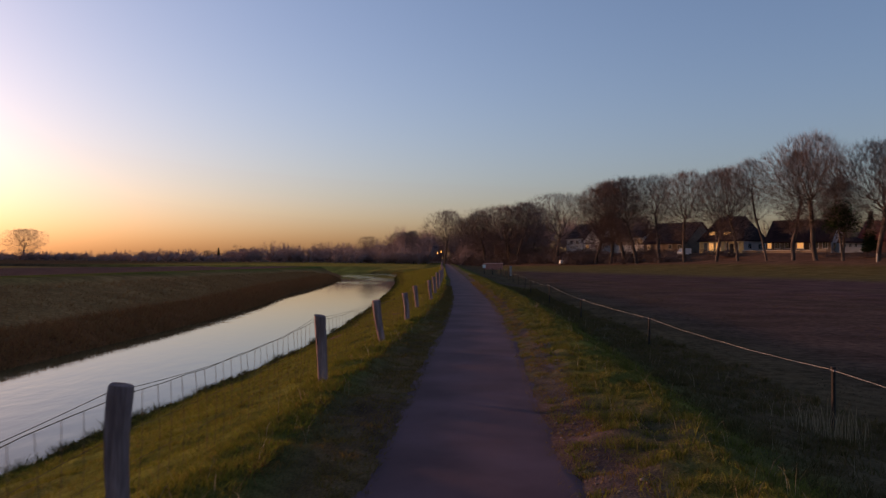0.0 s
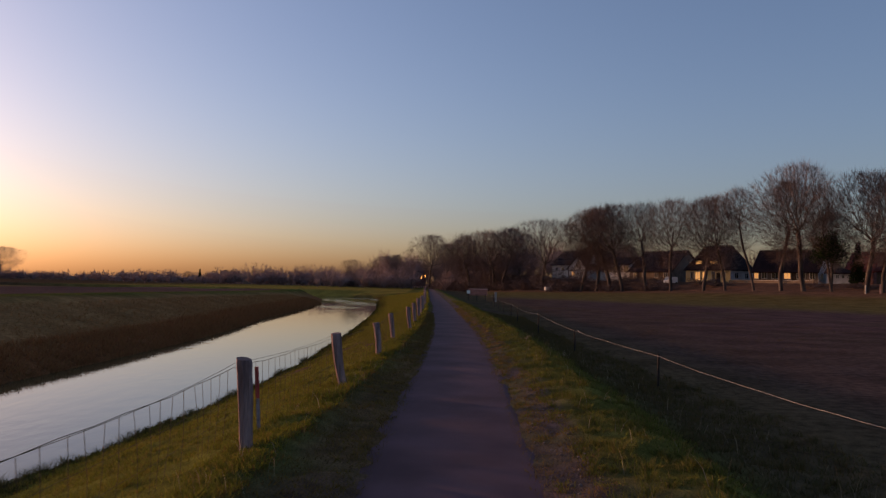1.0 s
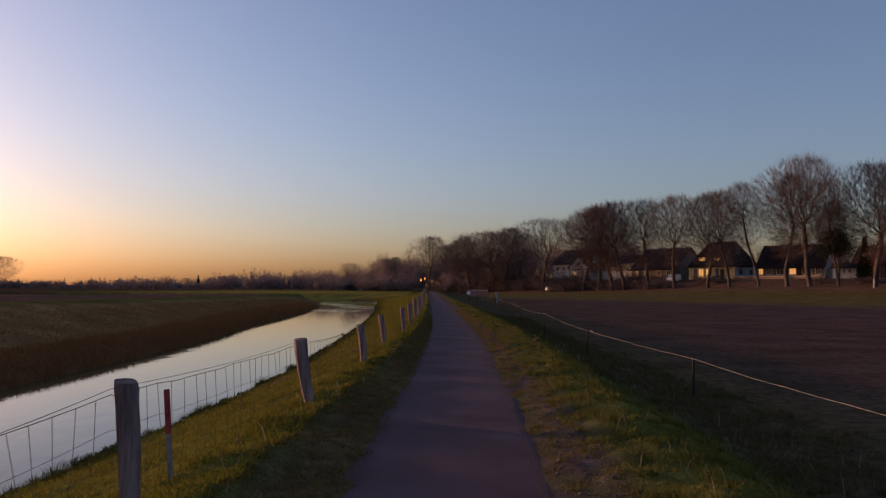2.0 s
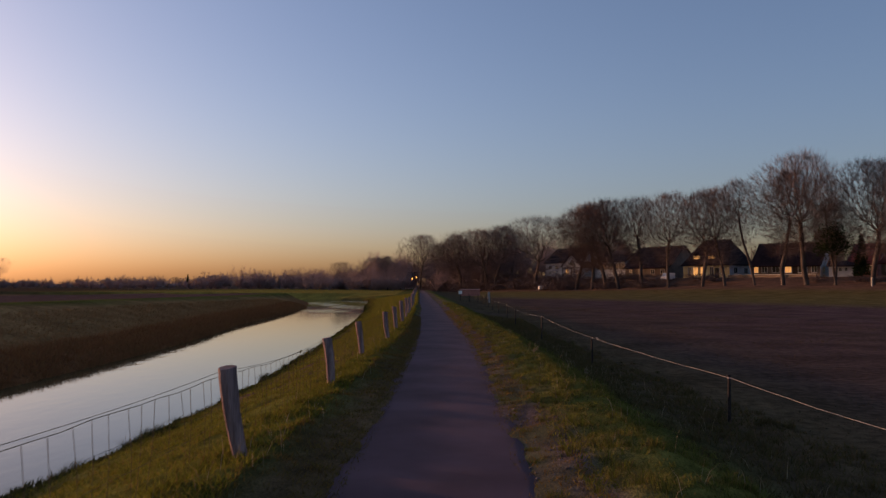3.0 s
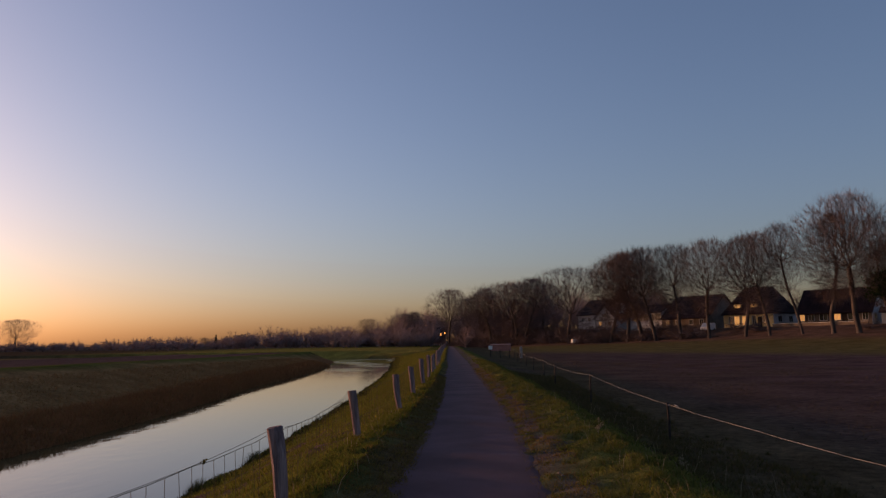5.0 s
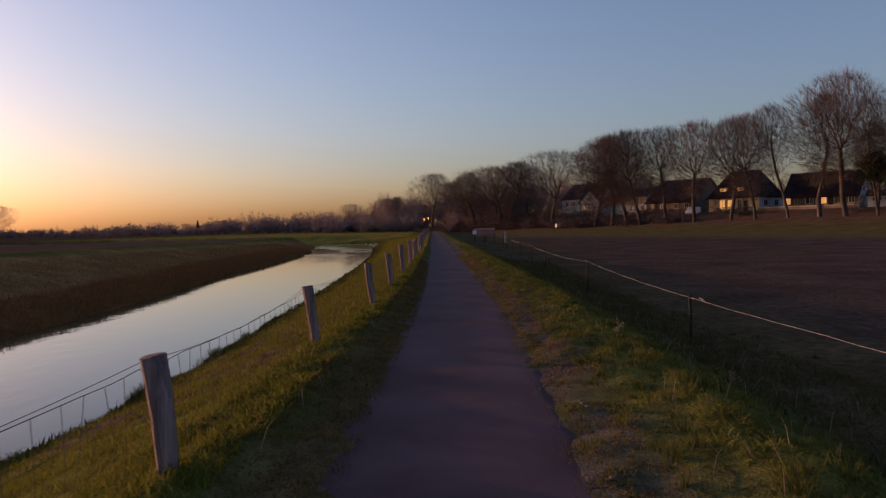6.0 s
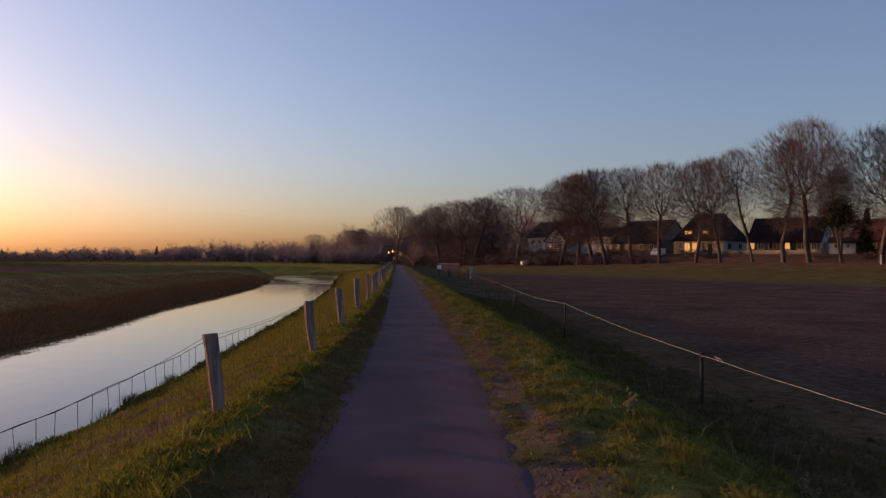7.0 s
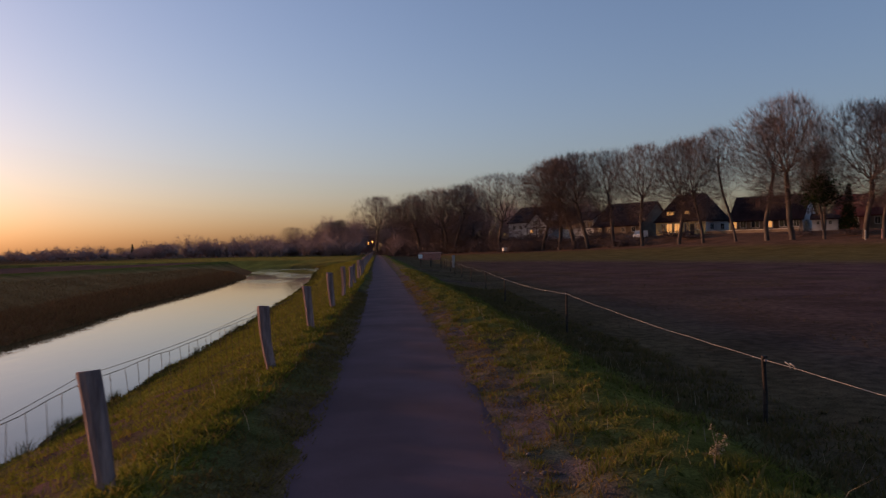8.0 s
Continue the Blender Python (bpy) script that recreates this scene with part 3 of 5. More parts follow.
def ivy_tree(x, y, top):
    """A tree whose stem and fork are thick with dark ivy."""
    ob = tree(1, x, y, top, 7, 3.0, "bare tree whose upper stem is wrapped in dark ivy", "")
    rng = np.random.default_rng(5)
    heart = rng.normal(0, 1, (9, 3)) * (1.0, 1.0, 1.4) + (0, 0, 0.60 * (top - 3))
    pts = np.concatenate([h + rng.normal(0, 1, (700, 3)) * (0.85, 0.85, 0.75) for h in heart])
    me = leafy("ivy", pts, 0.16, rng, IVY)
    leaf = new("ivy", me)
    leaf.parent = ob
    leaf.matrix_basis = ob.matrix_basis.to_3x3().to_4x4().inverted()
    tagged(leaf, "dark evergreen ivy clump")


ivy_tree(64.0, 139.5, 17.0)


def conifer(x, y, height, width, label):
    z = float(ground_height(x, y)[0])
    ob = empty("conifer", Matrix.Translation((x, y, z)), label, "tree", "garden conifers")
    rng = np.random.default_rng(int(x * 10) % 997)
    mesh_part("trunk", fast_mesh("trunk", *tubes([(0, 0, -0.4, 0, 0, height * 0.96, 0.16, 0.02)], 8), 4, BARK), ob)
    pts = []
    for k in range(46):
        h = height * (0.08 + 0.9 * k / 46)
        reach = width / 2 * (1 - (k / 46) ** 1.15)
        spin = rng.uniform(0, 6.28)
        for a in (spin, spin + 2.1, spin + 4.2):
            t = rng.uniform(0.1, 1, 40)[:, None]
            tip = np.array([math.cos(a) * reach, math.sin(a) * reach, -0.25 * reach])
            pts.append(np.array([0, 0, h]) + t * tip + rng.normal(0, 0.13, (40, 3)))
    mesh_part("foliage", leafy("foliage", np.concatenate(pts), 0.15, rng, IVY), ob)


conifer(73.0, 148.0, 8.0, 3.4, "small dark pointed conifer beside the houses")
conifer(46.6, 196.0, 6.5, 4.2, "dark evergreen shrub in front of the roofs")
tree(3, -191.6, 497, 6.6, 5.5, 0.4, "small round bare tree in the far meadow", "far single trees")
tree(2, -166.5, 500, 8.4, 5.0, 2.2, "slender bare tree in the far meadow", "far single trees")
conifer(-183.3, 497, 8.5, 3.6, "slim dark tree standing alone in the far meadow")


# thickets and distant woods, too many to count
def thicket(seed, stems=14, height=5.0, twig=0.046):
    rng = np.random.default_rng(seed)
    segs = []
    for _ in range(stems):
        p = np.append(rng.normal(0, 1.1, 2), -0.2)
        d = np.append(rng.normal(0, 0.45, 2), 1.0)
        long = height * rng.uniform(0.6, 1.0)
        for k in range(4):
            d = d + rng.normal(0, 0.25, 3) + np.array([0, 0, -0.06 * k])
            d /= np.linalg.norm(d)
            q = p + d * long / 4
            segs.append((*p, *q, twig * (1.5 - 0.3 * k), twig * (1.2 - 0.3 * k)))
            for _ in range(4):
                e = d * 0.5 + rng.normal(0, 0.7, 3)
                e /= np.linalg.norm(e)
                tip = q + e * long * rng.uniform(0.12, 0.3)
                segs.append((*q, *tip, twig * 0.9, twig * 0.5))
            p = q
    return np.array(segs)


def far_tree(seed, twig, limbs=26, sprays=11, low=0.2, wide=0.85):
    """A leafless tree 10 m high for the distance: bowed limbs from one fork, each set with fine sprays."""
    rng = np.random.default_rng(seed + 500)
    H = 10.0
    fork = np.array([0, 0, H * low])
    segs = [(0, 0, -0.5, *fork, 0.17, 0.14)]
    ph = rng.uniform(0, 6.28, 2)
    for k in range(limbs):
        spin, t = rng.uniform(0, 2 * math.pi), rng.uniform(0.12, 1) ** 0.7
        reach = wide * H / 2 * math.sqrt(max(0.05, 1 - t * t * 0.93)) * (1 + 0.22 * math.sin(2 * spin + ph[0]) + 0.12 * math.sin(5 * spin + ph[1])) * rng.uniform(0.75, 1)
        tip = np.array([reach * math.cos(spin), reach * math.sin(spin), H * (low + 0.1 + (0.9 - low) * t)])
        mid = fork + (tip - fork) * 0.5 + np.array([0, 0, 0.07 * H * (1 - t)])
        segs += [(*fork, *mid, 0.08, 0.05), (*mid, *tip, 0.05, twig * 0.6)]
        for _ in range(sprays):
            u = rng.uniform(0.1, 1)
            p = fork + (mid - fork) * 2 * u if u < 0.5 else mid + (tip - mid) * (2 * u - 1)
            e = (tip - fork) / np.linalg.norm(tip - fork) * 0.35 + rng.normal(0, 0.6, 3)
            e /= np.linalg.norm(e)
            segs.append((*p, *(p + e * H * rng.uniform(0.06, 0.15)), twig * 0.9, twig * 0.4))
    return np.array(segs)


def scatter(name, kinds, spots, material, label, category, tip):
    """One object of many bushes or trees: spots are rows of x, y, height scale, width scale."""
    rng = np.random.default_rng(len(spots))
    made, at = [], 0
    spots = np.asarray(spots, float)
    zs = ground_height(spots[:, 0], spots[:, 1])
    for (x, y, h, w), z in zip(spots, zs):
        s = kinds[int(rng.integers(len(kinds)))].copy()
        a = rng.uniform(0, 6.28)
        c, q = math.cos(a) * w, math.sin(a) * w
        for k in (0, 3):
            u, v = s[:, k].copy(), s[:, k + 1].copy()
            s[:, k], s[:, k + 1] = x + u * c - v * q, y + u * q + v * c
            s[:, k + 2] = z + s[:, k + 2] * h
        made.append(s)
    me = branches(name, np.concatenate(made), material, tip)
    tagged(new(name, me), label, category, kind="stuff")


rng = np.random.default_rng(77)
BUSHES = [thicket(k) for k in (1, 2, 3)]
spots = []
for k in range(230):
    t = rng.uniform(0, 1)
    off = rng.uniform(-1.0, 8)
    x, y = -22 + 68 * t, 268 - 101 * t
    spots.append((x + off * LINE_N[0], y + off * LINE_N[1], rng.uniform(0.5, 1.15) * (1.35 - 0.85 * t), rng.uniform(0.9, 1.6)))
for k in range(22):
    t = rng.uniform(0, 1)
    off = rng.uniform(3.5, 6.0)
    x, y = 46 + 40 * t, 167 - 60 * t
    spots.append((x + off * LINE_N[0], y + off * LINE_N[1], rng.uniform(0.16, 0.34), rng.uniform(0.6, 1.0)))
spots = [q for q in spots if q[0] < 30 or rng.uniform() < 0.5]
free = lambda x, y: abs(x - float(path_mid(y))) > 2.6 and abs(x + 0.0688 * y) > 3.0
spots = [q for q in spots if free(q[0], q[1]) and not (43.2 < q[0] < 48 and 160 < q[1] < 182)]
scatter("thicket", BUSHES, spots, TWIG, "dense brown leafless undergrowth below the trees", "undergrowth", 0.0235)
SAPLINGS = [far_tree(k, 0.035, 30, 20, 0.06, 1.0) for k in (31, 32, 33, 34)]
spots = [(rng.uniform(-58, -19), rng.uniform(268, 335), rng.uniform(0.45, 1.0), 0) for k in range(62)]
spots += [(rng.uniform(-11, 6), rng.uniform(238, 275), rng.uniform(0.4, 0.8), 0) for k in range(26)]
spots = [(x, y, h, rng.uniform(1.0, 1.5) * h) for x, y, h, w in spots if free(x, y)]
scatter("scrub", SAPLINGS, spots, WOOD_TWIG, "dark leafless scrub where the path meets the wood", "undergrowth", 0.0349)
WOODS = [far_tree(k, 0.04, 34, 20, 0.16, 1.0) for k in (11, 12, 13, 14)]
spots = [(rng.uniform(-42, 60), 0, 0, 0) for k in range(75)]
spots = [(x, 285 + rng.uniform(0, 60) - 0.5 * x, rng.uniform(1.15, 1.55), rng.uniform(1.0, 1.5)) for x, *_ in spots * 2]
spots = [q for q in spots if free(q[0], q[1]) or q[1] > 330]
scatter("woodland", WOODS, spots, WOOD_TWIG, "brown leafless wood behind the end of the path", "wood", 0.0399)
spots = []
for k in range(46):
    t, off = rng.uniform(0, 1), rng.uniform(34, 60)
    spots.append((28 + 72 * t + off * LINE_N[0], 194 - 107 * t + off * LINE_N[1], rng.uniform(0.55, 0.95), rng.uniform(0.7, 1.2)))
scatter("garden_trees", WOODS, spots, TWIG, "bare garden trees standing close together behind the houses", "wood", 0.0399)
COARSE = [far_tree(k, 0.085, 24, 17, 0.15, 1.15) for k in (15, 16, 17, 18, 19)]
spots = []
for k in range(230):
    row = int(rng.integers(3))
    x = rng.uniform(-620, -50) * (1.0, 0.8, 0.62)[row]
    y = np.interp(x, [-620, -300, -180, -110, -50], [640, 600, 540, 430, 345]) * (1.0, 0.8, 0.62)[row] + rng.uniform(-15, 45)
    y = max(y, 330 + 0.2 * x if x > -110 else 235)
    clump = 0.5 + 0.5 * math.sin(x * 0.09 + 1.0) * math.sin(x * 0.031 + row)
    h = np.interp(x, [-560, -300, -170, -100, -60], [0.62, 0.66, 0.85, 1.15, 1.25]) * (0.5 + 0.7 * clump) * rng.uniform(0.7, 1.15) * (1.0, 0.72, 0.5)[row]
    spots.append((x, y, h, rng.uniform(1.0, 1.8) * max(h, 0.4)))
for x in rng.uniform(-82, -25, 60):
    h = float(np.interp(x, [-82, -25], [0.75, 1.45])) * rng.uniform(0.7, 1.1)
    spots.append((x, 322 + rng.uniform(0, 40), h, h * rng.uniform(0.9, 1.3)))
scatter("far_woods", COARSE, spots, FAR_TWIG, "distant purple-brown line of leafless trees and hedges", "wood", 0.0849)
HEDGE = [far_tree(k, 0.11, 16, 18, 0.03, 1.1) for k in (25, 26, 27, 28)]
spots = []
for k in range(230):
    row = int(rng.integers(3))
    x = rng.uniform(-600, -45) * (1.0, 0.8, 0.62)[row]
    y = np.interp(x, [-600, -300, -180, -110, -45], [630, 590, 530, 420, 335]) * (1.0, 0.8, 0.62)[row] + rng.uniform(-12, 25)
    y = max(y, 325 + 0.2 * x if x > -110 else 230)
    h = rng.uniform(0.22, 0.5) * float(np.interp(x, [-600, -260, -120, -45], [1.1, 1.3, 2.0, 2.2])) * (1.0, 0.8, 0.6)[row]
    spots.append((x, y, h, rng.uniform(1.0, 1.9) * h))
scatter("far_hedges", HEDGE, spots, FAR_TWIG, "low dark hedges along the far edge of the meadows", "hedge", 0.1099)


# ---------------------------------------------------------------- houses
HOUSE_TURN = radians(-56.1)


def wedge(bm, w, d, eave, ridge, hip):
    """Closed walls below a pitched roof: gables rise to the ridge where there is no hip."""
    x, y = w / 2, d / 2
    lo = [bm.verts.new(p) for p in ((-x, -y, -0.8), (x, -y, -0.8), (x, y, -0.8), (-x, y, -0.8))]
    up = [bm.verts.new(p) for p in ((-x, -y, eave), (x, -y, eave), (x, y, eave), (-x, y, eave))]
    for k in range(4):
        bm.faces.new((lo[k], lo[(k + 1) % 4], up[(k + 1) % 4], up[k]))
    if not hip:
        g = ridge - 0.25
        a, b = bm.verts.new((-x, 0, g)), bm.verts.new((x, 0, g))
        bm.faces.new((up[1], up[2], b))
        bm.faces.new((up[3], up[0], a))


def roof_slab(bm, corners, thick=0.22):
    lo = [bm.verts.new(p) for p in corners]
    up = [bm.verts.new((p[0], p[1], p[2] + thick)) for p in corners]
    bm.faces.new(lo[::-1])
    bm.faces.new(up)
    n = len(corners)
    for k in range(n):
        bm.faces.new((lo[k], lo[(k + 1) % n], up[(k + 1) % n], up[k]))


def house(x, y, w, d, eave, ridge, label, wall, roof, hip=0.0, windows=(), chimneys=(), beams=(), base=None, turn=HOUSE_TURN, door=None, gable=False, side_face=False):
    z = float(ground_height(x, y)[0]) if base is None else base
    ob = empty("house", Matrix.Translation((x, y, z)) @ Matrix.Rotation(turn, 4, "Z"), label, "house", "houses behind the trees")
    bm = bmesh.new()
    wedge(bm, w, d, eave, ridge, hip > 0)
    part("wall", bm, wall, ob)
    if gable:
        bm = bmesh.new()
        rows = [[bm.verts.new((w / 2 + dx, p, q)) for p, q in ((-d / 2, -0.5), (d / 2, -0.5), (d / 2, eave - 0.1), (0, ridge - 0.35), (-d / 2, eave - 0.1))] for dx in (0.004, 0.04)]
        bm.faces.new(rows[1])
        for k in range(5):
            bm.faces.new((rows[0][k], rows[0][(k + 1) % 5], rows[1][(k + 1) % 5], rows[1][k]))
        part("gable_facing", bm, WHITEWASH, ob, "white boarded gable end")
    # side wall stays white; only the front carries the painted-in warm light
    if side_face:
        part("side_facing", box_bm(w / 2 + 0.004, w / 2 + 0.04, -d / 2, d / 2, -0.5, eave - 0.12), WHITEWASH, ob, "white rendered side wall")
    bm = bmesh.new()
    o, X, Y = 0.45, w / 2 + 0.35, d / 2
    drop = (ridge - eave) / (d / 2) * o
    r = w / 2 - hip if hip else X
    f = [(-X, -Y - o, eave - drop), (X, -Y - o, eave - drop), (r, 0, ridge), (-r, 0, ridge)]
    roof_slab(bm, f)
    roof_slab(bm, [(-p[0], -p[1], p[2]) for p in f])
    if hip:
        roof_slab(bm, [(X, -Y - o, eave - drop), (X, Y + o, eave - drop), (r, 0, ridge)])
        roof_slab(bm, [(-X, Y + o, eave - drop), (-X, -Y - o, eave - drop), (-r, 0, ridge)])
    roof_ob = part("roof", bm, roof, ob)
    for cx, cy, ch in chimneys:
        part("chimney", box_bm(cx - 0.35, cx + 0.35, cy - 0.35, cy + 0.35, eave, ch, 0.03), BRICK, roof_ob)
    for side, u, v, ww, hh, lit in windows:
        frame_bm = bmesh.new()
        t = 0.09
        pane = bmesh.new()

        def put(bm, a0, a1, c0, c1, depth0, depth1):
            if side == "front":
                box_bm(a0, a1, -d / 2 - depth1, -d / 2 - depth0, c0, c1, 0, bm)
            else:
                box_bm(w / 2 + 0.04 + depth0, w / 2 + 0.04 + depth1, a0, a1, c0, c1, 0, bm)

        put(frame_bm, u - ww / 2, u - ww / 2 + t, v, v + hh, -0.05, 0.06)
        put(frame_bm, u + ww / 2 - t, u + ww / 2, v, v + hh, -0.05, 0.06)
        put(frame_bm, u - ww / 2 + t, u + ww / 2 - t, v, v + t, -0.05, 0.06)
        put(frame_bm, u - ww / 2 + t, u + ww / 2 - t, v + hh - t, v + hh, -0.05, 0.06)
        put(frame_bm, u - 0.03, u + 0.03, v + t, v + hh - t, -0.05, 0.05)
        win = part("window", frame_bm, WHITEWASH, ob)
        put(pane, u - ww / 2 + t, u + ww / 2 - t, v + t, v + hh - t, -0.03, 0.015)
        part("pane", pane, LIT if lit else GLASS, win, "lamplit pane" if lit else "")
    for x0, x1, z0, z1 in beams:
        part("beam", box_bm(x0, x1, -d / 2 - 0.05, -d / 2 + 0.05, z0, z1), TIMBER, ob)
    if door:
        part("door", box_bm(door - 0.5, door + 0.5, -d / 2 - 0.06, -d / 2 + 0.02, -0.1, 2.1, 0.01), TIMBER, ob)
    return ob


def dormer(parent, u, v, w, h, front, lit):
    """A small gabled dormer on the front slope of a roof."""
    bm = bmesh.new()
    box_bm(u - w / 2, u + w / 2, front, front + 2.6, v, v + h, 0, bm)
    dm = part("dormer", bm, PLASTER, parent)
    bm = bmesh.new()
    roof_slab(bm, [(u - w / 2 - 0.2, front - 0.25, v + h - 0.1), (u, front - 0.25, v + h + 0.55), (u, front + 2.6, v + h + 0.55), (u - w / 2 - 0.2, front + 2.6, v + h - 0.1)], 0.1)
    roof_slab(bm, [(u, front - 0.25, v + h + 0.55), (u + w / 2 + 0.2, front - 0.25, v + h - 0.1), (u + w / 2 + 0.2, front + 2.6, v + h - 0.1), (u, front + 2.6, v + h + 0.55)], 0.1)
    part("dormer_roof", bm, TILE_DARK, dm)
    part("dormer_window", box_bm(u - w / 2 + 0.15, u + w / 2 - 0.15, front - 0.04, front + 0.02, v + 0.25, v + h - 0.15), LIT if lit else GLASS, dm, "lamplit pane" if lit else "")


# timber-framed gabled house, partly hidden by the thicket
house(30.6, 218.4, 13.5, 9.5, 4.6, 8.4, "white house with a dark roof and timber framing", WHITEWASH, TILE_DARK,
      windows=[("front", 2.2, 2.6, 1.1, 1.2, True), ("front", 4.1, 2.6, 1.1, 1.2, False), ("front", 5.7, 2.6, 0.9, 1.2, False), ("front", -2.0, 2.6, 1.2, 1.1, False), ("front", -4.6, 2.6, 1.2, 1.1, False),
               ("side", -1.6, 2.6, 1.1, 1.3, False), ("side", 1.4, 2.6, 1.1, 1.3, False)],
      beams=[(1.2, 1.35, 0, 4.6), (3.1, 3.25, 0, 4.6), (4.9, 5.05, 0, 4.6), (6.5, 6.65, 0, 4.6), (1.2, 6.65, 2.2, 2.38), (1.2, 6.65, 4.1, 4.28)], chimneys=[(-2, 0.6, 9.4)])
# its half-timbered wing, gable to the evening sun
TIMBER_TURN = radians(-138)
wing = house(31.8, 214.0, 8.0, 6.4, 3.5, 6.7, "half-timbered gabled wing in warm evening light", WHITEWASH, TILE_DARK, turn=TIMBER_TURN, gable=True,
             windows=[("side", -1.5, 1.3, 1.1, 1.2, True), ("side", 1.5, 1.3, 1.1, 1.2, False), ("side", 0.0, 3.6, 1.1, 1.1, False)])
for a0, a1, z0, z1 in ((-3.2, 3.2, 2.75, 2.95), (-3.2, 3.2, 0.9, 1.05), (-3.2, -3.0, 0.0, 2.74), (3.0, 3.2, 0.0, 2.74), (-0.1, 0.1, 0.0, 2.74), (-0.95, -0.8, 2.96, 4.6), (0.8, 0.95, 2.96, 4.6)):
    part("beam", box_bm(4.045, 4.10, a0, a1, z0, z1), TIMBER, wing)
# low glazed wing
house(40.4, 206.0, 10.5, 6.0, 4.4, 6.2, "pale low wing with a row of wide windows", WHITEWASH, TILE_DARK,
      windows=[("front", u, 2.2, 1.7, 1.6, False) for u in (-4, -2, 0, 2, 4)])
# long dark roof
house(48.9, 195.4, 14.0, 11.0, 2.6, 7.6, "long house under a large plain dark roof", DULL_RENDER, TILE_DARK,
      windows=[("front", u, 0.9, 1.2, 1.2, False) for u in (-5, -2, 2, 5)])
# hipped house with the glowing front, the glow put into its wall colour
hip_house = house(56.9, 178.8, 12.4, 7.8, 3.2, 8.3, "hip-roofed house with a pale front in evening light", PLASTER, TILE_DARK, hip=2.6,
                  windows=[("front", -4.3, 0.7, 1.0, 1.7, False), ("front", -2.7, 0.3, 1.5, 2.1, True), ("front", -0.7, 0.3, 1.5, 2.1, True), ("front", 1.6, 0.3, 1.0, 2.1, False), ("front", 4.3, 0.9, 1.2, 1.4, False),
                           ("side", -1.9, 0.9, 1.3, 1.3, False), ("side", 1.6, 0.9, 1.3, 1.3, False)], chimneys=[(-1.6, 0.9, 8.9)], door=3.0, side_face=True)
dormer(hip_house, -2.9, 3.7, 1.9, 1.3, -3.3, True)
dormer(hip_house, 1.2, 3.7, 1.9, 1.3, -3.3, True)
# long gabled house with the white end wall and shade painted into its front
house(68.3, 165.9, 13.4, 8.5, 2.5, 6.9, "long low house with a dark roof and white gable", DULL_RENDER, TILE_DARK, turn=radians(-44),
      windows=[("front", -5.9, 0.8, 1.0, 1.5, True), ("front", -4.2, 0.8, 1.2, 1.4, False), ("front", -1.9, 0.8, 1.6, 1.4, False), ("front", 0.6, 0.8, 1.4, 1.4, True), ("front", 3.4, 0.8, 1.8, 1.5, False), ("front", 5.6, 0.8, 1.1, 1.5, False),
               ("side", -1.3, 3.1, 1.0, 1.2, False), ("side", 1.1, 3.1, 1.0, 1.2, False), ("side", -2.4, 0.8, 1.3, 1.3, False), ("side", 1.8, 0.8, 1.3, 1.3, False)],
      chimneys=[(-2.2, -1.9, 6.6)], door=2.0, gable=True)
house(74.2, 157.6, 4.2, 4.0, 2.1, 2.9, "flat white garage annex with three small windows", WHITEWASH, TILE_DARK, turn=radians(-34),
      windows=[("front", u, 1.0, 0.6, 0.8, False) for u in (-1.1, -0.1, 0.9)])
house(78.9, 156.0, 5.5, 6.0, 2.6, 6.2, "small house with a faded red tile roof", BRICK, TILE_RED, windows=[("front", -1.4, 0.9, 1.1, 1.2, False), ("front", 1.4, 0.9, 1.1, 1.2, False)])
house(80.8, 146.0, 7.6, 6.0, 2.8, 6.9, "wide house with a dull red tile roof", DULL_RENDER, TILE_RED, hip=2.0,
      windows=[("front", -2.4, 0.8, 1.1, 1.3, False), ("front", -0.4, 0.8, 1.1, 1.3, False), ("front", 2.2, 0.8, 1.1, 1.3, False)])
house(91.0, 131.5, 10.0, 9.0, 2.8, 6.4, "brick house under a red tile roof", BRICK, TILE_RED, windows=[("front", -2.6, 0.8, 1.2, 1.3, False), ("front", 1.6, 0.8, 1.2, 1.3, False)])
far_house = house(-23.8, 322, 7.0, 7.0, 4.0, 5.6, "dim house at the end of the path", BRICK, TILE_DARK, base=1.5, turn=radians(4))
for u in (1.6, 3.2):
    low = 2.0 if u < 2 else 2.6
    win = part("window", box_bm(u - 0.55, u + 0.55, -3.6, -3.45, low, low + 1.6), TIMBER, far_house)
    part("pane", box_bm(u - 0.22, u + 0.22, -3.66, -3.62, low + 0.35, low + 1.3), FAR_LIT, win, "bright orange lamplit pane")
for x, y, w in ((-77, 450, 8), (-66.5, 452, 7), (-58.5, 455, 6)):
    house(x, y, w, 7, 3.4, 6.2, "small white house at the edge of the far wood", WHITEWASH, TILE_DARK, turn=radians(8), windows=[("front", -1.5, 1.0, 1.2, 1.3, False), ("front", 1.5, 1.0, 1.2, 1.3, False)])


def garden_wall():
    a, b = np.array([56.5, 170.5]), np.array([67.6, 154.2])
    mid, long = (a + b) / 2, float(np.linalg.norm(b - a))
    z = float(ground_height(*mid)[0])
    ob = empty("garden_wall", Matrix.Translation((*mid, z)) @ Matrix.Rotation(HOUSE_TURN, 4, "Z"), "low white garden wall in front of the houses", "wall")
    part("wall", box_bm(-long / 2, long / 2, -0.12, 0.12, -0.9, 0.55, 0.01), DULL_RENDER, ob)
    part("coping", box_bm(-long / 2 - 0.05, long / 2 + 0.05, -0.18, 0.18, 0.554, 0.63, 0.015), WHITEWASH, ob)


garden_wall()


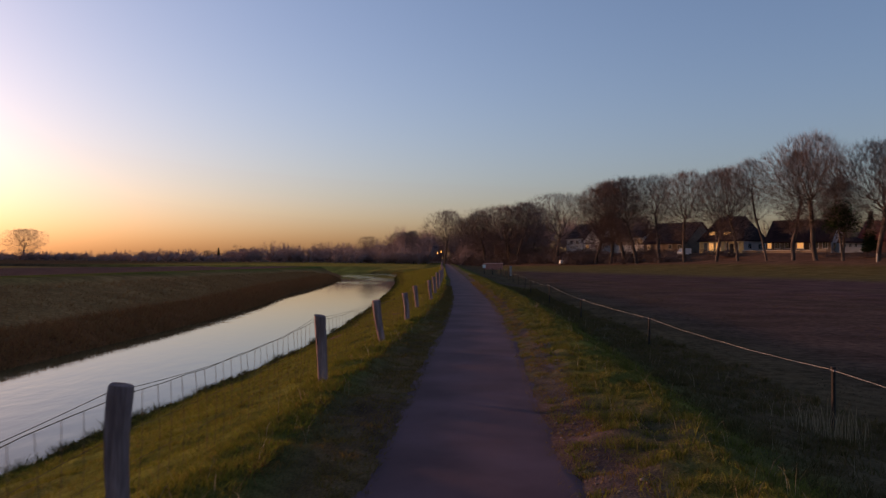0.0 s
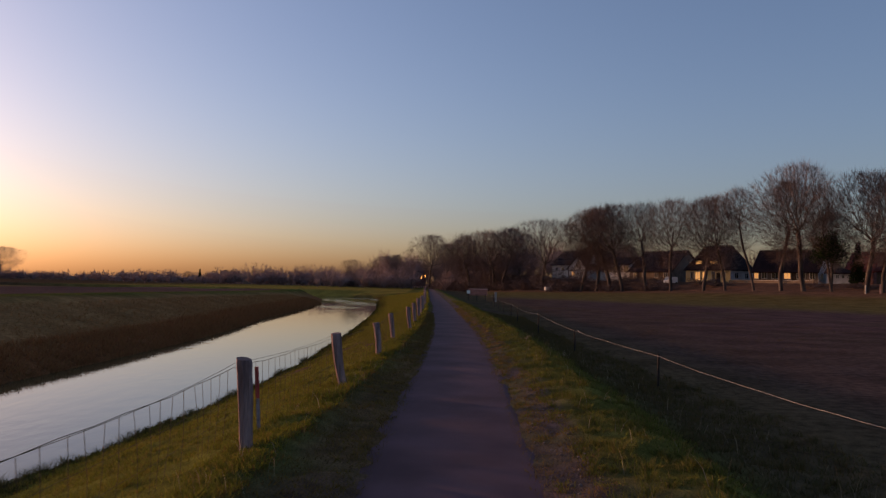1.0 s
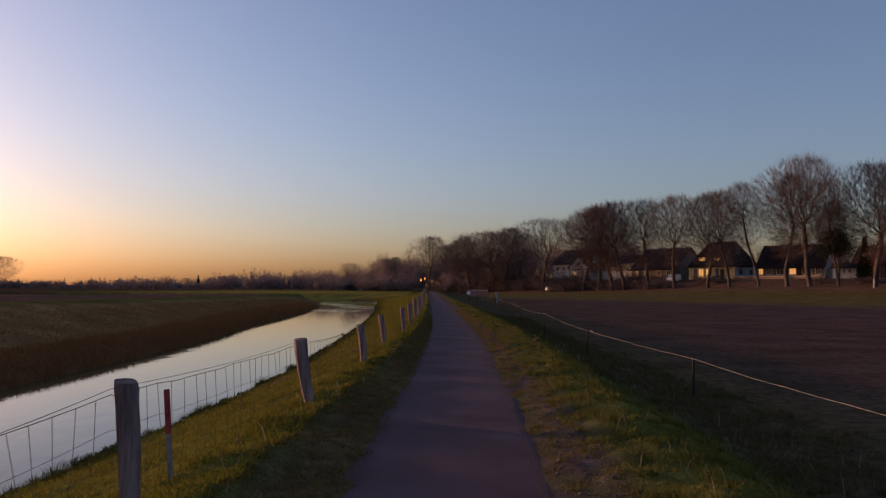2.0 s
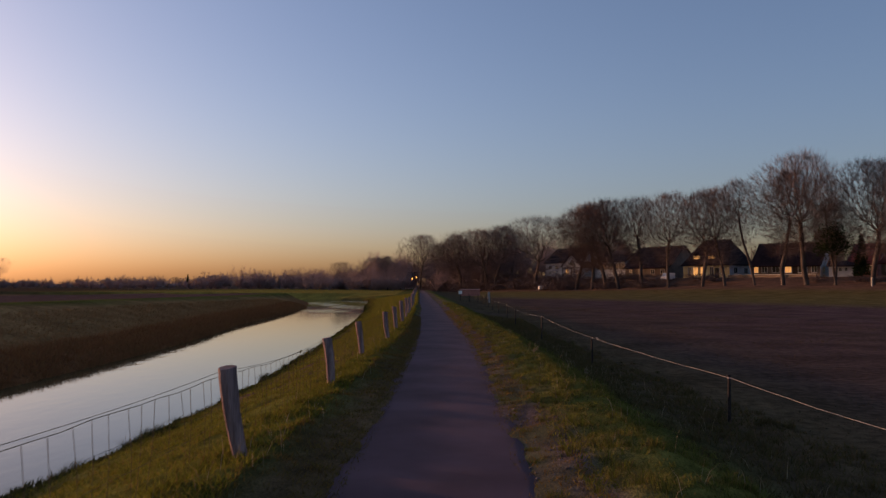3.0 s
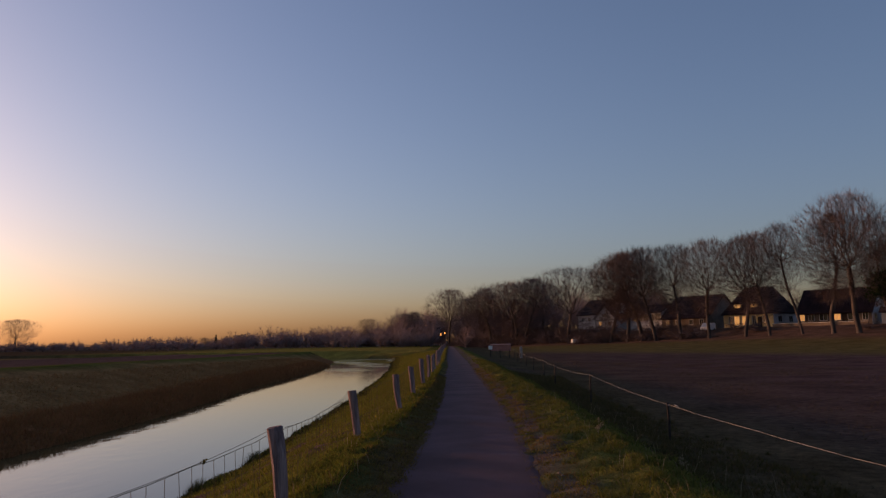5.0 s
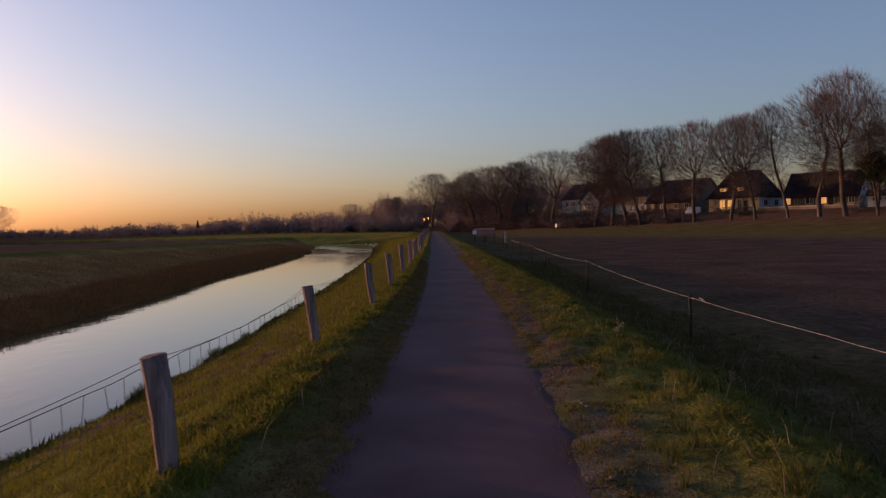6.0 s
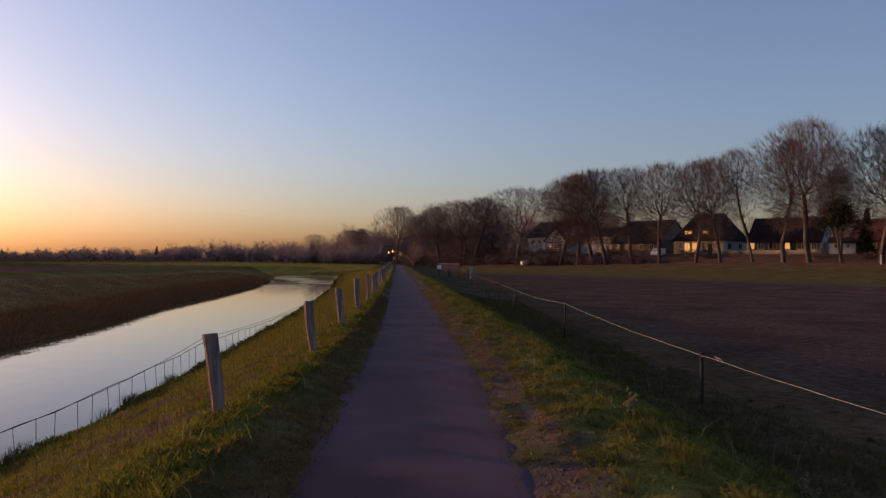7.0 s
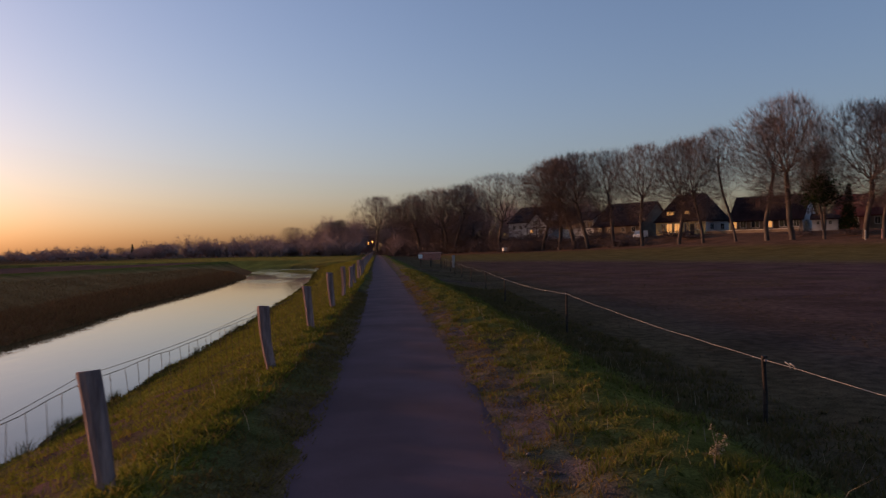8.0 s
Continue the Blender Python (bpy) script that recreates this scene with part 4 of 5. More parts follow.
def van(x, y):
    z = float(ground_height(x, y)[0])
    ob = empty("van", Matrix.Translation((x, y, z)) @ Matrix.Rotation(radians(228), 4, "Z") @ Matrix.Scale(0.85, 4), "white delivery van parked below the houses", "van")
    bm = bmesh.new()
    outline = [(-2.3, 0.35), (2.3, 0.35), (2.35, 1.0), (1.75, 1.2), (1.15, 2.0), (-2.2, 2.05), (-2.3, 1.9)]
    lo = [bm.verts.new((p[0], -0.9, p[1])) for p in outline]
    up = [bm.verts.new((p[0], 0.9, p[1])) for p in outline]
    bm.faces.new(lo)
    bm.faces.new(up[::-1])
    for k in range(len(outline)):
        j = (k + 1) % len(outline)
        bm.faces.new((lo[j], lo[k], up[k], up[j]))
    bmesh.ops.recalc_face_normals(bm, faces=bm.faces)
    bmesh.ops.bevel(bm, geom=bm.edges[:], offset=0.06, segments=2, affect="EDGES")
    part("body", bm, CAR_WHITE, ob)
    part("window", box_bm(0.1, 1.1, -0.93, -0.895, 1.25, 1.8), GLASS, ob)
    for wx in (-1.5, 1.5):
        for wy in (-0.85, 0.85):
            bm = bmesh.new()
            bmesh.ops.create_cone(bm, segments=20, radius1=0.34, radius2=0.34, depth=0.22, cap_ends=True)
            bmesh.ops.rotate(bm, verts=bm.verts, matrix=Matrix.Rotation(radians(90), 3, "X"))
            bmesh.ops.translate(bm, verts=bm.verts, vec=(wx, wy, 0.34))
            part("wheel", bm, RUBBER, ob)


van(45.8, 178.3)


# ---------------------------------------------------------------- fence along the river
def oak_post(seed, height, lean_x, lean_y, worn=False):
    """A split oak post, slightly crooked, its top worn round."""
    rng = np.random.default_rng(seed)
    bm = bmesh.new()
    rings = []
    n, r = 9, rng.uniform(0.072, 0.085)
    hs = [-0.35, 0.0, 0.12, 0.3, 0.5, 0.68, 0.82, 0.95, 0.99, 1.0]
    bend = rng.normal(0, 0.016, 2)
    shape = 1 + rng.normal(0, 0.09, n)
    for h in hs:
        ring = []
        k = 0.86 + 0.2 * max(h, 0) + (0.0 if h < 0.98 else -0.02 if h < 1 else (-0.22 if worn else -0.07))
        ox = lean_x * h + bend[0] * math.sin(3.1 * h)
        oy = lean_y * h + bend[1] * math.sin(2.6 * h)
        for i in range(n):
            a = 2 * math.pi * i / n
            q = r * k * shape[i] * (1 + rng.normal(0, 0.025))
            ring.append(bm.verts.new((ox + math.cos(a) * q, oy + math.sin(a) * q, h * height + (0.012 * math.cos(a + seed) if h >= 0.98 else 0))))
        rings.append(ring)
    for a, b in zip(rings, rings[1:]):
        for i in range(n):
            bm.faces.new((a[i], a[(i + 1) % n], b[(i + 1) % n], b[i]))
    bm.faces.new(rings[-1])
    for f in bm.faces:
        f.smooth = False
    return bm


fence = empty("river_fence", pose(-1.6, 0, 0), "wire fence on leaning weathered oak posts along the bank", "fence")
TOPS = [(-1.46, -1.3, 1.0, -0.1), (-1.610, 4.644, 1.046, -0.04), (-1.779, 10.754, 1.017, -0.06), (-1.704, 15.691, 0.968, -0.13), (-1.736, 21.026, 0.877, -0.08), (-2.007, 26.611, 0.880, -0.10), (-1.888, 31.512, 0.937, -0.10), (-2.094, 36.42, 0.966, -0.08)]
y = 36.42
rng = np.random.default_rng(9)
while y < 215:
    y += rng.uniform(4.6, 5.2)
    lean = rng.uniform(-0.12, 0.03)
    TOPS.append((float(fence_x(y)) + lean, y, rng.uniform(1.0, 1.12), lean))
for k, (x, y, top, lean) in enumerate(TOPS):
    gz = float(ground_height(x - lean, y)[0]) - 0.01
    ob = part("fence_post", oak_post(k + 2, top - gz, lean, (-0.02, 0.03, 0.0, -0.04, 0.02)[k % 5], k in (4, 11)), POST_WOOD, fence)
    ob.matrix_basis = Matrix.Translation((x - lean + 1.6, y, gz))


def strand(name, drop, radius, sag, parent, tops, material, label, wave=0.0, until=300.0):
    """One wire from post to post, hanging a little between them."""
    segs = []
    for k, (a, b) in enumerate(zip(tops, tops[1:])):
        if a[1] > until:
            break
        pts = []
        n = 14 if a[1] < 45 else 4
        for i in range(n + 1):
            t = i / n
            p = [a[j] + (b[j] - a[j]) * t for j in range(3)]
            p[2] += -drop - sag * 4 * t * (1 - t) * (1 + 0.5 * math.sin(k * 2.1)) + wave * math.sin(9 * t + k * 1.7) * math.sin(23 * t + k)
            pts.append(p)
        segs += [(*p, *q, radius, radius) for p, q in zip(pts, pts[1:])]
    me = fast_mesh(name, *tubes(segs, 5), 4, material)
    ob = new(name, me)
    ob.parent = parent
    ob.matrix_basis = parent.matrix_basis.inverted()
    return tagged(ob, label)


WIRES = [(x - 0.085, y, z) for x, y, z, _ in TOPS]
strand("top_wire", 0.05, 0.0022, 0.07, fence, WIRES, WIRE, "thin plain top wire")
strand("net_wire", 0.10, 0.0028, 0.03, fence, WIRES, WIRE, "sagging upper wire of the netting", 0.012)
for drop in (0.34, 0.56):
    strand("net_wire", drop, 0.0016, 0.04, fence, WIRES, WIRE, "", 0.01, 80)
# upright stays of the netting
stay = fast_mesh("stay", *tubes([(0, 0, 0, 0.012, 0.006, -0.34, 0.0024, 0.0024), (0.012, 0.006, -0.34, -0.004, 0, -0.70, 0.0020, 0.0020)], 4), 4, WIRE)
rng = np.random.default_rng(4)
for k, (a, b) in enumerate(zip(WIRES, WIRES[1:])):
    if a[1] > 55:
        break
    count = int((b[1] - a[1]) / 0.24)
    for i in range(1, count):
        t = (i + rng.uniform(-0.15, 0.15)) / count
        p = Vector(a).lerp(Vector(b), t)
        p.z += -0.10 - 0.03 * 4 * t * (1 - t) * (1 + 0.5 * math.sin(k * 2.1)) + 0.012 * math.sin(9 * t + k * 1.7) * math.sin(23 * t + k)
        mesh_part("stay", stay, fence, at=Matrix.Translation((p.x + 1.6, p.y, p.z)) @ Matrix.Rotation(rng.normal(0, 0.10), 4, "X"))
rng = np.random.default_rng(12)
knot = leafy("wire_knot", rng.normal(0, 1, (26, 3)) * (0.010, 0.022, 0.009), 0.012, rng, GRASS_FRINGE)
mesh_part("wire_knot", knot, fence, "tuft of dry weed caught in the wire", Matrix.Translation((-1.80 + 1.6, 19.3, 0.80)))


def marker_stake():
    gz = float(ground_height(-1.93, 11.96)[0])
    ob = empty("marker_stake", Matrix.Translation((-1.93, 11.96, gz)) @ Matrix.Rotation(radians(-4), 4, "Y"), "thin leaning marker stake with a red painted upper half", "stake")
    part("shaft", box_bm(-0.018, 0.018, -0.018, 0.018, -0.3, 0.38, 0.005), STAKE_BARE, ob, "bare grey lower shaft")
    part("painted_top", box_bm(-0.020, 0.020, -0.020, 0.020, 0.384, 0.76, 0.005), STAKE_RED, ob, "faded red painted end")


marker_stake()

# ---------------------------------------------------------------- rope fence of the pasture
rope_fence = empty("pasture_fence", pose(5, 0, 0), "single pale rope on thin dark posts along the pasture", "fence")
ROPES = [(5.75, 1.2, 0.36), (5.471, 10.994, 0.351), (5.052, 21.188, 0.27), (4.268, 30.271, 0.30), (3.80, 40.223, 0.50), (3.36, 50.6, 0.46), (3.45, 60.8, 0.44), (3.2, 69, 0.46), (2.98, 77, 0.47), (2.8, 85, 0.5), (2.66, 92, 0.5), (2.5, 99, 0.55), (2.45, 105, 0.6)]
rng = np.random.default_rng(31)
for x, y, top in ROPES:
    gz = float(ground_height(x, y)[0])
    h = top - gz
    segs = [(0, 0, -0.3, 0.006, 0.004, h * 0.5, 0.030, 0.028), (0.006, 0.004, h * 0.5, rng.normal(0, 0.012), 0.0, h, 0.028, 0.026)]
    v, f = tubes(segs, 7)
    post = mesh_part("post", fast_mesh("post", v, f, 4, IRON), rope_fence, at=Matrix.Translation((x - 5, y, gz)))
    part("cap", box_bm(-0.03, 0.03, -0.03, 0.03, h - 0.01, h + 0.016, 0.008), IRON, post)
    part("insulator", box_bm(-0.018, 0.018, -0.05, 0.05, h - 0.05, h - 0.025, 0.008), STAKE_BARE, post, "small grey insulator")
strand("rope", 0.035, 0.0031, 0.045, rope_fence, ROPES, ROPE, "pale braided rope", 0.008)
rng = np.random.default_rng(13)
for x, y, z in ((4.31, 29.85, 0.305), (4.33, 29.78, 0.30)):
    mesh_part("rope_end", fast_mesh("rope_end", *tubes([(0, 0, 0, 0.03, -0.05, -0.03, 0.009, 0.008), (0.03, -0.05, -0.03, 0.05, -0.02, -0.07, 0.008, 0.005)], 5), 4, ROPE), rope_fence, "frayed rope end", Matrix.Translation((x - 5, y, z)))


def corner_fence(x0, x1, y):
    """Netting on thin posts across the far corner of the pasture, with a sign board at its end."""
    gz = float(ground_height((x0 + x1) / 2, y)[0])
    ob = empty("corner_fence", Matrix.Translation((x0, y, gz)), "dark wire netting fence with a blank white sign board", "fence")
    w = x1 - x0
    for k in range(4):
        part("post", box_bm(w * k / 3 - 0.045, w * k / 3 + 0.045, -0.035, 0.035, -0.3, 1.05, 0.01), IRON, ob)
    for z in np.linspace(0.15, 0.98, 6):
        me = fast_mesh("net_wire", *tubes([(0, -0.05, z, w, -0.05, z, 0.006, 0.006)], 4), 4, NET)
        mesh_part("net_wire", me, ob)
    stay_mesh = fast_mesh("net_stay", *tubes([(0, -0.06, 0.1, 0, -0.06, 1.0, 0.005, 0.005)], 4), 4, NET)
    for x in np.arange(0.12, w, 0.14):
        mesh_part("net_stay", stay_mesh, ob, at=Matrix.Translation((x, 0, 0)))
    part("sign_post", box_bm(-0.03, 0.03, -0.085, -0.05, -0.3, 1.5, 0.006), IRON, ob)
    part("sign", box_bm(-0.24, 0.22, -0.12, -0.09, 1.05, 1.49, 0.006), INSULATOR, ob, "blank white sign board")


corner_fence(-0.22, 3.26, 106.9)


def low_shed(x, y):
    """A long low shelter of red-brown boards under a shallow roof."""
    gz = float(ground_height(x, y)[0])
    ob = empty("low_shed", Matrix.Translation((x, y, gz)) @ Matrix.Rotation(radians(-6), 4, "Z"), "long low red-brown boarded shed at the edge of the field", "shed")
    for k in range(8):
        part("board", box_bm(-2.0, 2.0, -0.80 - 0.012 * (k % 2), -0.76, 0.02 + 0.15 * k, 0.165 + 0.15 * k, 0.006), RED_BOARDS, ob)
    for x0 in (-2.0, 1.9):
        part("side_wall", box_bm(x0, x0 + 0.1, -0.755, 0.9, -0.2, 1.20, 0.01), RED_BOARDS, ob)
    bm = bmesh.new()
    roof_slab(bm, [(-2.1, -0.9, 1.22), (2.1, -0.9, 1.22), (2.1, 1.0, 1.40), (-2.1, 1.0, 1.40)], 0.06)
    part("roof", bm, surface("faded_red_sheet", (0.24, 0.11, 0.09), (0.32, 0.16, 0.13), 2, 30, 0.8, 0.2), ob, "faded red roof sheets")


low_shed(1.30, 165.0)
gz = float(ground_height(3.51, 106.5)[0])
ob = empty("concrete_post", pose(3.51, 106.5, gz), "short pale concrete post where the rope fence ends", "post")
part("shaft", box_bm(-0.16, 0.16, -0.12, 0.12, -0.2, 1.4, 0.03), surface("pale_concrete", (0.20, 0.19, 0.18), (0.28, 0.265, 0.25), 3, 40, 0.9, 0.2), ob)


def trough(x, y):
    z = float(ground_height(x, y)[0])
    ob = empty("water_trough", Matrix.Translation((x, y, z)) @ Matrix.Rotation(0.4, 4, "Z"), "white water tank on the pasture below the trees", "trough")
    part("tank", box_bm(-0.6, 0.6, -0.45, 0.45, 0.35, 1.15, 0.08), INSULATOR, ob)
    for sx in (-0.5, 0.5):
        part("leg", box_bm(sx - 0.06, sx + 0.06, -0.35, 0.35, -0.2, 0.346, 0.01), IRON, ob)
    rail = empty("rail", Matrix.Translation((x + 2.6, y - 1.2, float(ground_height(x + 2.6, y - 1.2)[0]))) @ Matrix.Rotation(-0.3, 4, "Z"), "low dark wooden rail beside the water tank", "rail")
    for sx in (-1.6, 0.0, 1.6):
        part("post", box_bm(sx - 0.05, sx + 0.05, -0.05, 0.05, -0.3, 0.9, 0.01), TIMBER, rail)
    part("bar", box_bm(-1.75, 1.75, -0.085, -0.054, 0.62, 0.74, 0.008), TIMBER, rail)


trough(19.6, 201.0)
for x, y in ((66.6, 132.6), (68.2, 131.0)):
    gz = float(ground_height(x, y)[0])
    ob = empty("field_post", pose(x, y, gz), "pale wooden post at the upper edge of the field", "post", "field edge posts")
    part("shaft", box_bm(-0.09, 0.09, -0.09, 0.09, -0.3, 1.5, 0.02), surface("pale_post_wood", (0.3, 0.27, 0.24), (0.42, 0.38, 0.33), 4, 40, 0.9, 0.3) if x < 67 else POST_WOOD, ob)


# ---------------------------------------------------------------- grass
def grass(name, x, y, height, width, lean, rng, material, label, rich=False, lift=0.0):
    """Blades rooted on the turf: bent strips near the path, single spikes farther off."""
    n = len(x)
    z = ground_height(x, y) + tussocks(x, y) - 0.01 + lift
    a = rng.uniform(0, 2 * math.pi, n)
    side = np.stack([np.cos(a), np.sin(a), np.zeros(n)], 1) * (width * rng.uniform(0.6, 1.3, n) / 2)[:, None]
    b = rng.uniform(0, 2 * math.pi, n)
    tilt = np.stack([np.cos(b), np.sin(b), np.zeros(n)], 1) * (height * lean * rng.uniform(0.2, 1.4, n))[:, None]
    foot = np.stack([x, y, z], 1)
    up = np.zeros((n, 3))
    up[:, 2] = height
    if rich:
        mid = foot + up * 0.55 + tilt * 0.35
        v = np.stack([foot - side, foot + side, mid + side * 0.8, mid - side * 0.8, foot + up * 0.92 + tilt], 1)
        base = np.arange(n)[:, None] * 5
        f = np.concatenate([base + [0, 1, 2], base + [0, 2, 3], base + [3, 2, 4]], 1)
    else:
        v = np.stack([foot - side, foot + side, foot + up * 0.95 + tilt], 1)
        f = np.arange(3 * n)
    tagged(new(name, fast_mesh(name, v, f, 3, material)), label, "grass", kind="stuff")


def thinned(x, y, rng, freq=1.1, cut=-0.3):
    """Keep more where the lumps are high, so that the grass stands in clumps."""
    k = rng.uniform(-1.2, 0.9, len(x)) < lumps(x * freq, y * freq) - cut
    return x[k], y[k]


rng = np.random.default_rng(100)


def spread(n, y0, y1, left, right, power=1.6):
    """Random places between two lines, denser towards the near end."""
    y = y0 + (y1 - y0) * rng.uniform(0, 1, n) ** power
    a, b = left(y), right(y)
    return a + (b - a) * rng.uniform(0, 1, n), y


x, y = thinned(*spread(230000, 2.0, 75, lambda y: near_edge(y) + 0.4, lambda y: fence_x(y) + 0.15), rng, 1.1, 0.05)
h = (0.045 + 0.04 * np.clip(lumps(x * 1.3, y * 1.3), -0.4, 1) + 0.025 * rng.uniform(0, 1, len(x)))
grass("bank_grass", x, y, h * (1 + 0.012 * y), 0.006 + 0.0006 * y, 0.9, rng, GRASS_BANK, "short olive-green grass on the river bank")
x, y = thinned(*spread(26000, 70, 180, lambda y: near_edge(y) + 0.4, lambda y: path_mid(y) - HALF - 0.2, 1.2), rng, 0.5, -0.2)
grass("far_path_grass", x, y, 0.14 + 0.10 * rng.uniform(0, 1, len(x)), 0.07, 0.9, rng, GRASS_BANK, "olive grass between the far path and the river")
x, y = thinned(*spread(44000, 1.5, 60, lambda y: fence_x(y) - 0.35, lambda y: fence_x(y) + 0.32), rng, 2.0)
h = 0.045 + 0.05 * rng.uniform(0, 1, len(x)) * (1 + lumps(x * 2, y * 2))
grass("fence_grass", x, y, h, 0.0055 + 0.0005 * y, 1.1, rng, GRASS_BANK, "longer rough grass under the fence wires", rich=True)
x, y = thinned(*spread(44000, 2.0, 50, lambda y: fence_x(y) + 0.22, lambda y: path_mid(y) - HALF + 0.08), rng, 2.0)
grass("strip_grass", x, y, 0.03 + 0.04 * rng.uniform(0, 1, len(x)), 0.009 + 0.0005 * y, 1.2, rng, GRASS_TRODDEN, "short dull trodden grass beside the path")
x, y = thinned(*spread(70000, 2.0, 80, lambda y: path_mid(y) + 1.32, lambda y: path_mid(y) + 3.2), rng, 1.4)
h = 0.035 + 0.10 * np.clip(lumps(x * 1.7, y * 1.7) + 0.2, 0, 1.2) * rng.uniform(0.3, 1, len(x))
grass("verge_grass", x, y, h * 0.9, 0.007 + 0.0006 * y, 1.3, rng, GRASS_VERGE, "tufted green grass on the verge of the path", rich=True)
x, y = thinned(*spread(40000, 2.0, 60, lambda y: path_mid(y) + HALF - 0.13, lambda y: path_mid(y) + 1.5), rng, 2.2, 0.2)
grass("edge_grass", x, y, 0.02 + 0.045 * rng.uniform(0, 1, len(x)), 0.008 + 0.0005 * y, 1.2, rng, GRASS_TRODDEN, "sparse trodden grass and moss at the asphalt edge")
x, y = thinned(*spread(50000, 3.0, 60, lambda y: path_mid(y) + 3.0, lambda y: rope_x(y) + 0.8), rng, 1.1)
h = 0.05 + 0.08 * rng.uniform(0, 1, len(x)) * (1 + 0.7 * lumps(x * 1.2, y * 1.2))
grass("hollow_grass", x, y, h, 0.010 + 0.0006 * y, 0.8, rng, GRASS_DIP, "long dark green grass in the dip below the rope")
x, y = thinned(*spread(50000, 3.0, 90, lambda y: rope_x(y) + 0.6, lambda y: rope_x(y) + 22), rng, 0.5)
grass("pasture_grass", x, y, 0.02 + 0.03 * rng.uniform(0, 1, len(x)), 0.014 + 0.0008 * y, 1.0, rng, GRASS_FIELD, "grazed dark pasture grass")
x, y = thinned(*spread(60000, 3.0, 178, lambda y: near_edge(y) - 0.02, lambda y: near_edge(y) + 1.4), rng, 1.3)
h = (0.07 + 0.10 * rng.uniform(0, 1, len(x)) ** 2) * (0.7 + 0.5 * lumps(x * 0.9, y * 0.9)) + 0.16 * np.clip(lumps(x * 0.55 + 2, y * 0.55) - 0.35, 0, 1) * rng.uniform(0, 1, len(x))
grass("river_edge_grass", x, y, np.maximum(h, 0.05), 0.012 + 0.0006 * y, 0.5, rng, GRASS_FRINGE, "dark ragged grass along the water's edge", rich=True)
x, y = thinned(*spread(48000, 4.0, 130, lambda y: far_edge(y) - 3.0, lambda y: far_edge(y) + 0.1, 1.3), rng, 0.9)
grass("far_bank_growth", x, y, 0.15 + 0.25 * rng.uniform(0, 1, len(x)), 0.03 + 0.0006 * y, 0.9, rng, REED_DEAD, "matted dead red-brown growth on the far bank")
x, y = thinned(*spread(32000, 4.0, 130, lambda y: bank_top(y)[0] + 1.8, lambda y: far_edge(y) - 2.6, 1.3), rng, 0.6)
grass("far_bank_grass", x, y, 0.10 + 0.12 * rng.uniform(0, 1, len(x)), 0.03 + 0.0006 * y, 0.9, rng, GRASS_FAR, "dull grass on the far bank")
n = 130
x, y = 5.25 + rng.normal(0, 0.28, n), 10.4 + rng.normal(0, 0.35, n)
grass("dry_stalks", x, y, 0.25 + 0.3 * rng.uniform(0, 1, n), np.full(n, 0.007), 0.25, rng, GRASS_DRY, "pale dead stalks round a fence post", rich=True)
n = 260
x, y = spread(n, 2, 45, lambda y: fence_x(y) - 0.25, lambda y: fence_x(y) + 0.45)
grass("dry_blades", x, y, 0.14 + 0.16 * rng.uniform(0, 1, n), np.full(n, 0.006), 0.6, rng, GRASS_DRY, "straw-coloured blades among the grass under the fence", rich=True)
n = 500
x, y = spread(n, 3, 40, lambda y: path_mid(y) + 1.6, lambda y: rope_x(y))
grass("dry_straws", x, y, 0.14 + 0.2 * rng.uniform(0, 1, n), np.full(n, 0.006), 0.6, rng, GRASS_DRY, "scattered straws in the verge", rich=True)


def tufts(name, n, per, y0, y1, left, right, tall, material, label):
    """Tussocks: bunches of blades that lean outwards from one root."""
    cx, cy = spread(n, y0, y1, left, right, 1.4)
    size = rng.uniform(0.5, 1.2, n)
    a = rng.uniform(0, 2 * math.pi, n * per)
    out = np.abs(rng.normal(0, 1, n * per)) * 0.09 * np.repeat(size, per)
    x, y = np.repeat(cx, per) + np.cos(a) * out, np.repeat(cy, per) + np.sin(a) * out
    h = tall * np.repeat(size, per) * rng.uniform(0.5, 1.1, n * per)
    z = ground_height(x, y) + tussocks(x, y) - 0.01
    side = np.stack([-np.sin(a), np.cos(a), np.zeros(n * per)], 1) * 0.0028
    away = np.stack([np.cos(a), np.sin(a), np.zeros(n * per)], 1) * (h * rng.uniform(0.25, 1.0, n * per))[:, None]
    foot, up = np.stack([x, y, z], 1), np.zeros((n * per, 3))
    up[:, 2] = h
    mid = foot + up * 0.65 + away * 0.35
    v = np.stack([foot - side, foot + side, mid + side * 0.9, mid - side * 0.9, foot + up * 0.9 + away], 1)
    base = np.arange(n * per)[:, None] * 5
    f = np.concatenate([base + [0, 1, 2], base + [0, 2, 3], base + [3, 2, 4]], 1)
    tagged(new(name, fast_mesh(name, v, f, 3, material)), label, "grass", kind="stuff")


tufts("verge_tussocks", 480, 75, 3, 48, lambda y: path_mid(y) + 1.3, lambda y: path_mid(y) + 2.9, 0.125, GRASS_VERGE, "bright tussocks of grass on the verge")
tufts("path_edge_tufts", 170, 60, 3, 46, lambda y: path_mid(y) + HALF + 0.05, lambda y: path_mid(y) + HALF + 0.22, 0.055, GRASS_VERGE, "small clumps of turf creeping over the edge of the asphalt")
tufts("bank_tussocks", 560, 60, 3, 50, lambda y: near_edge(y) + 0.8, lambda y: fence_x(y) + 0.2, 0.085, GRASS_BANK, "rounded tussocks of grass on the river bank")
tufts("edge_tussocks", 150, 70, 8, 70, lambda y: near_edge(y) + 0.1, lambda y: near_edge(y) + 0.7, 0.28, GRASS_FRINGE, "dark overhanging tussocks at the water's edge")
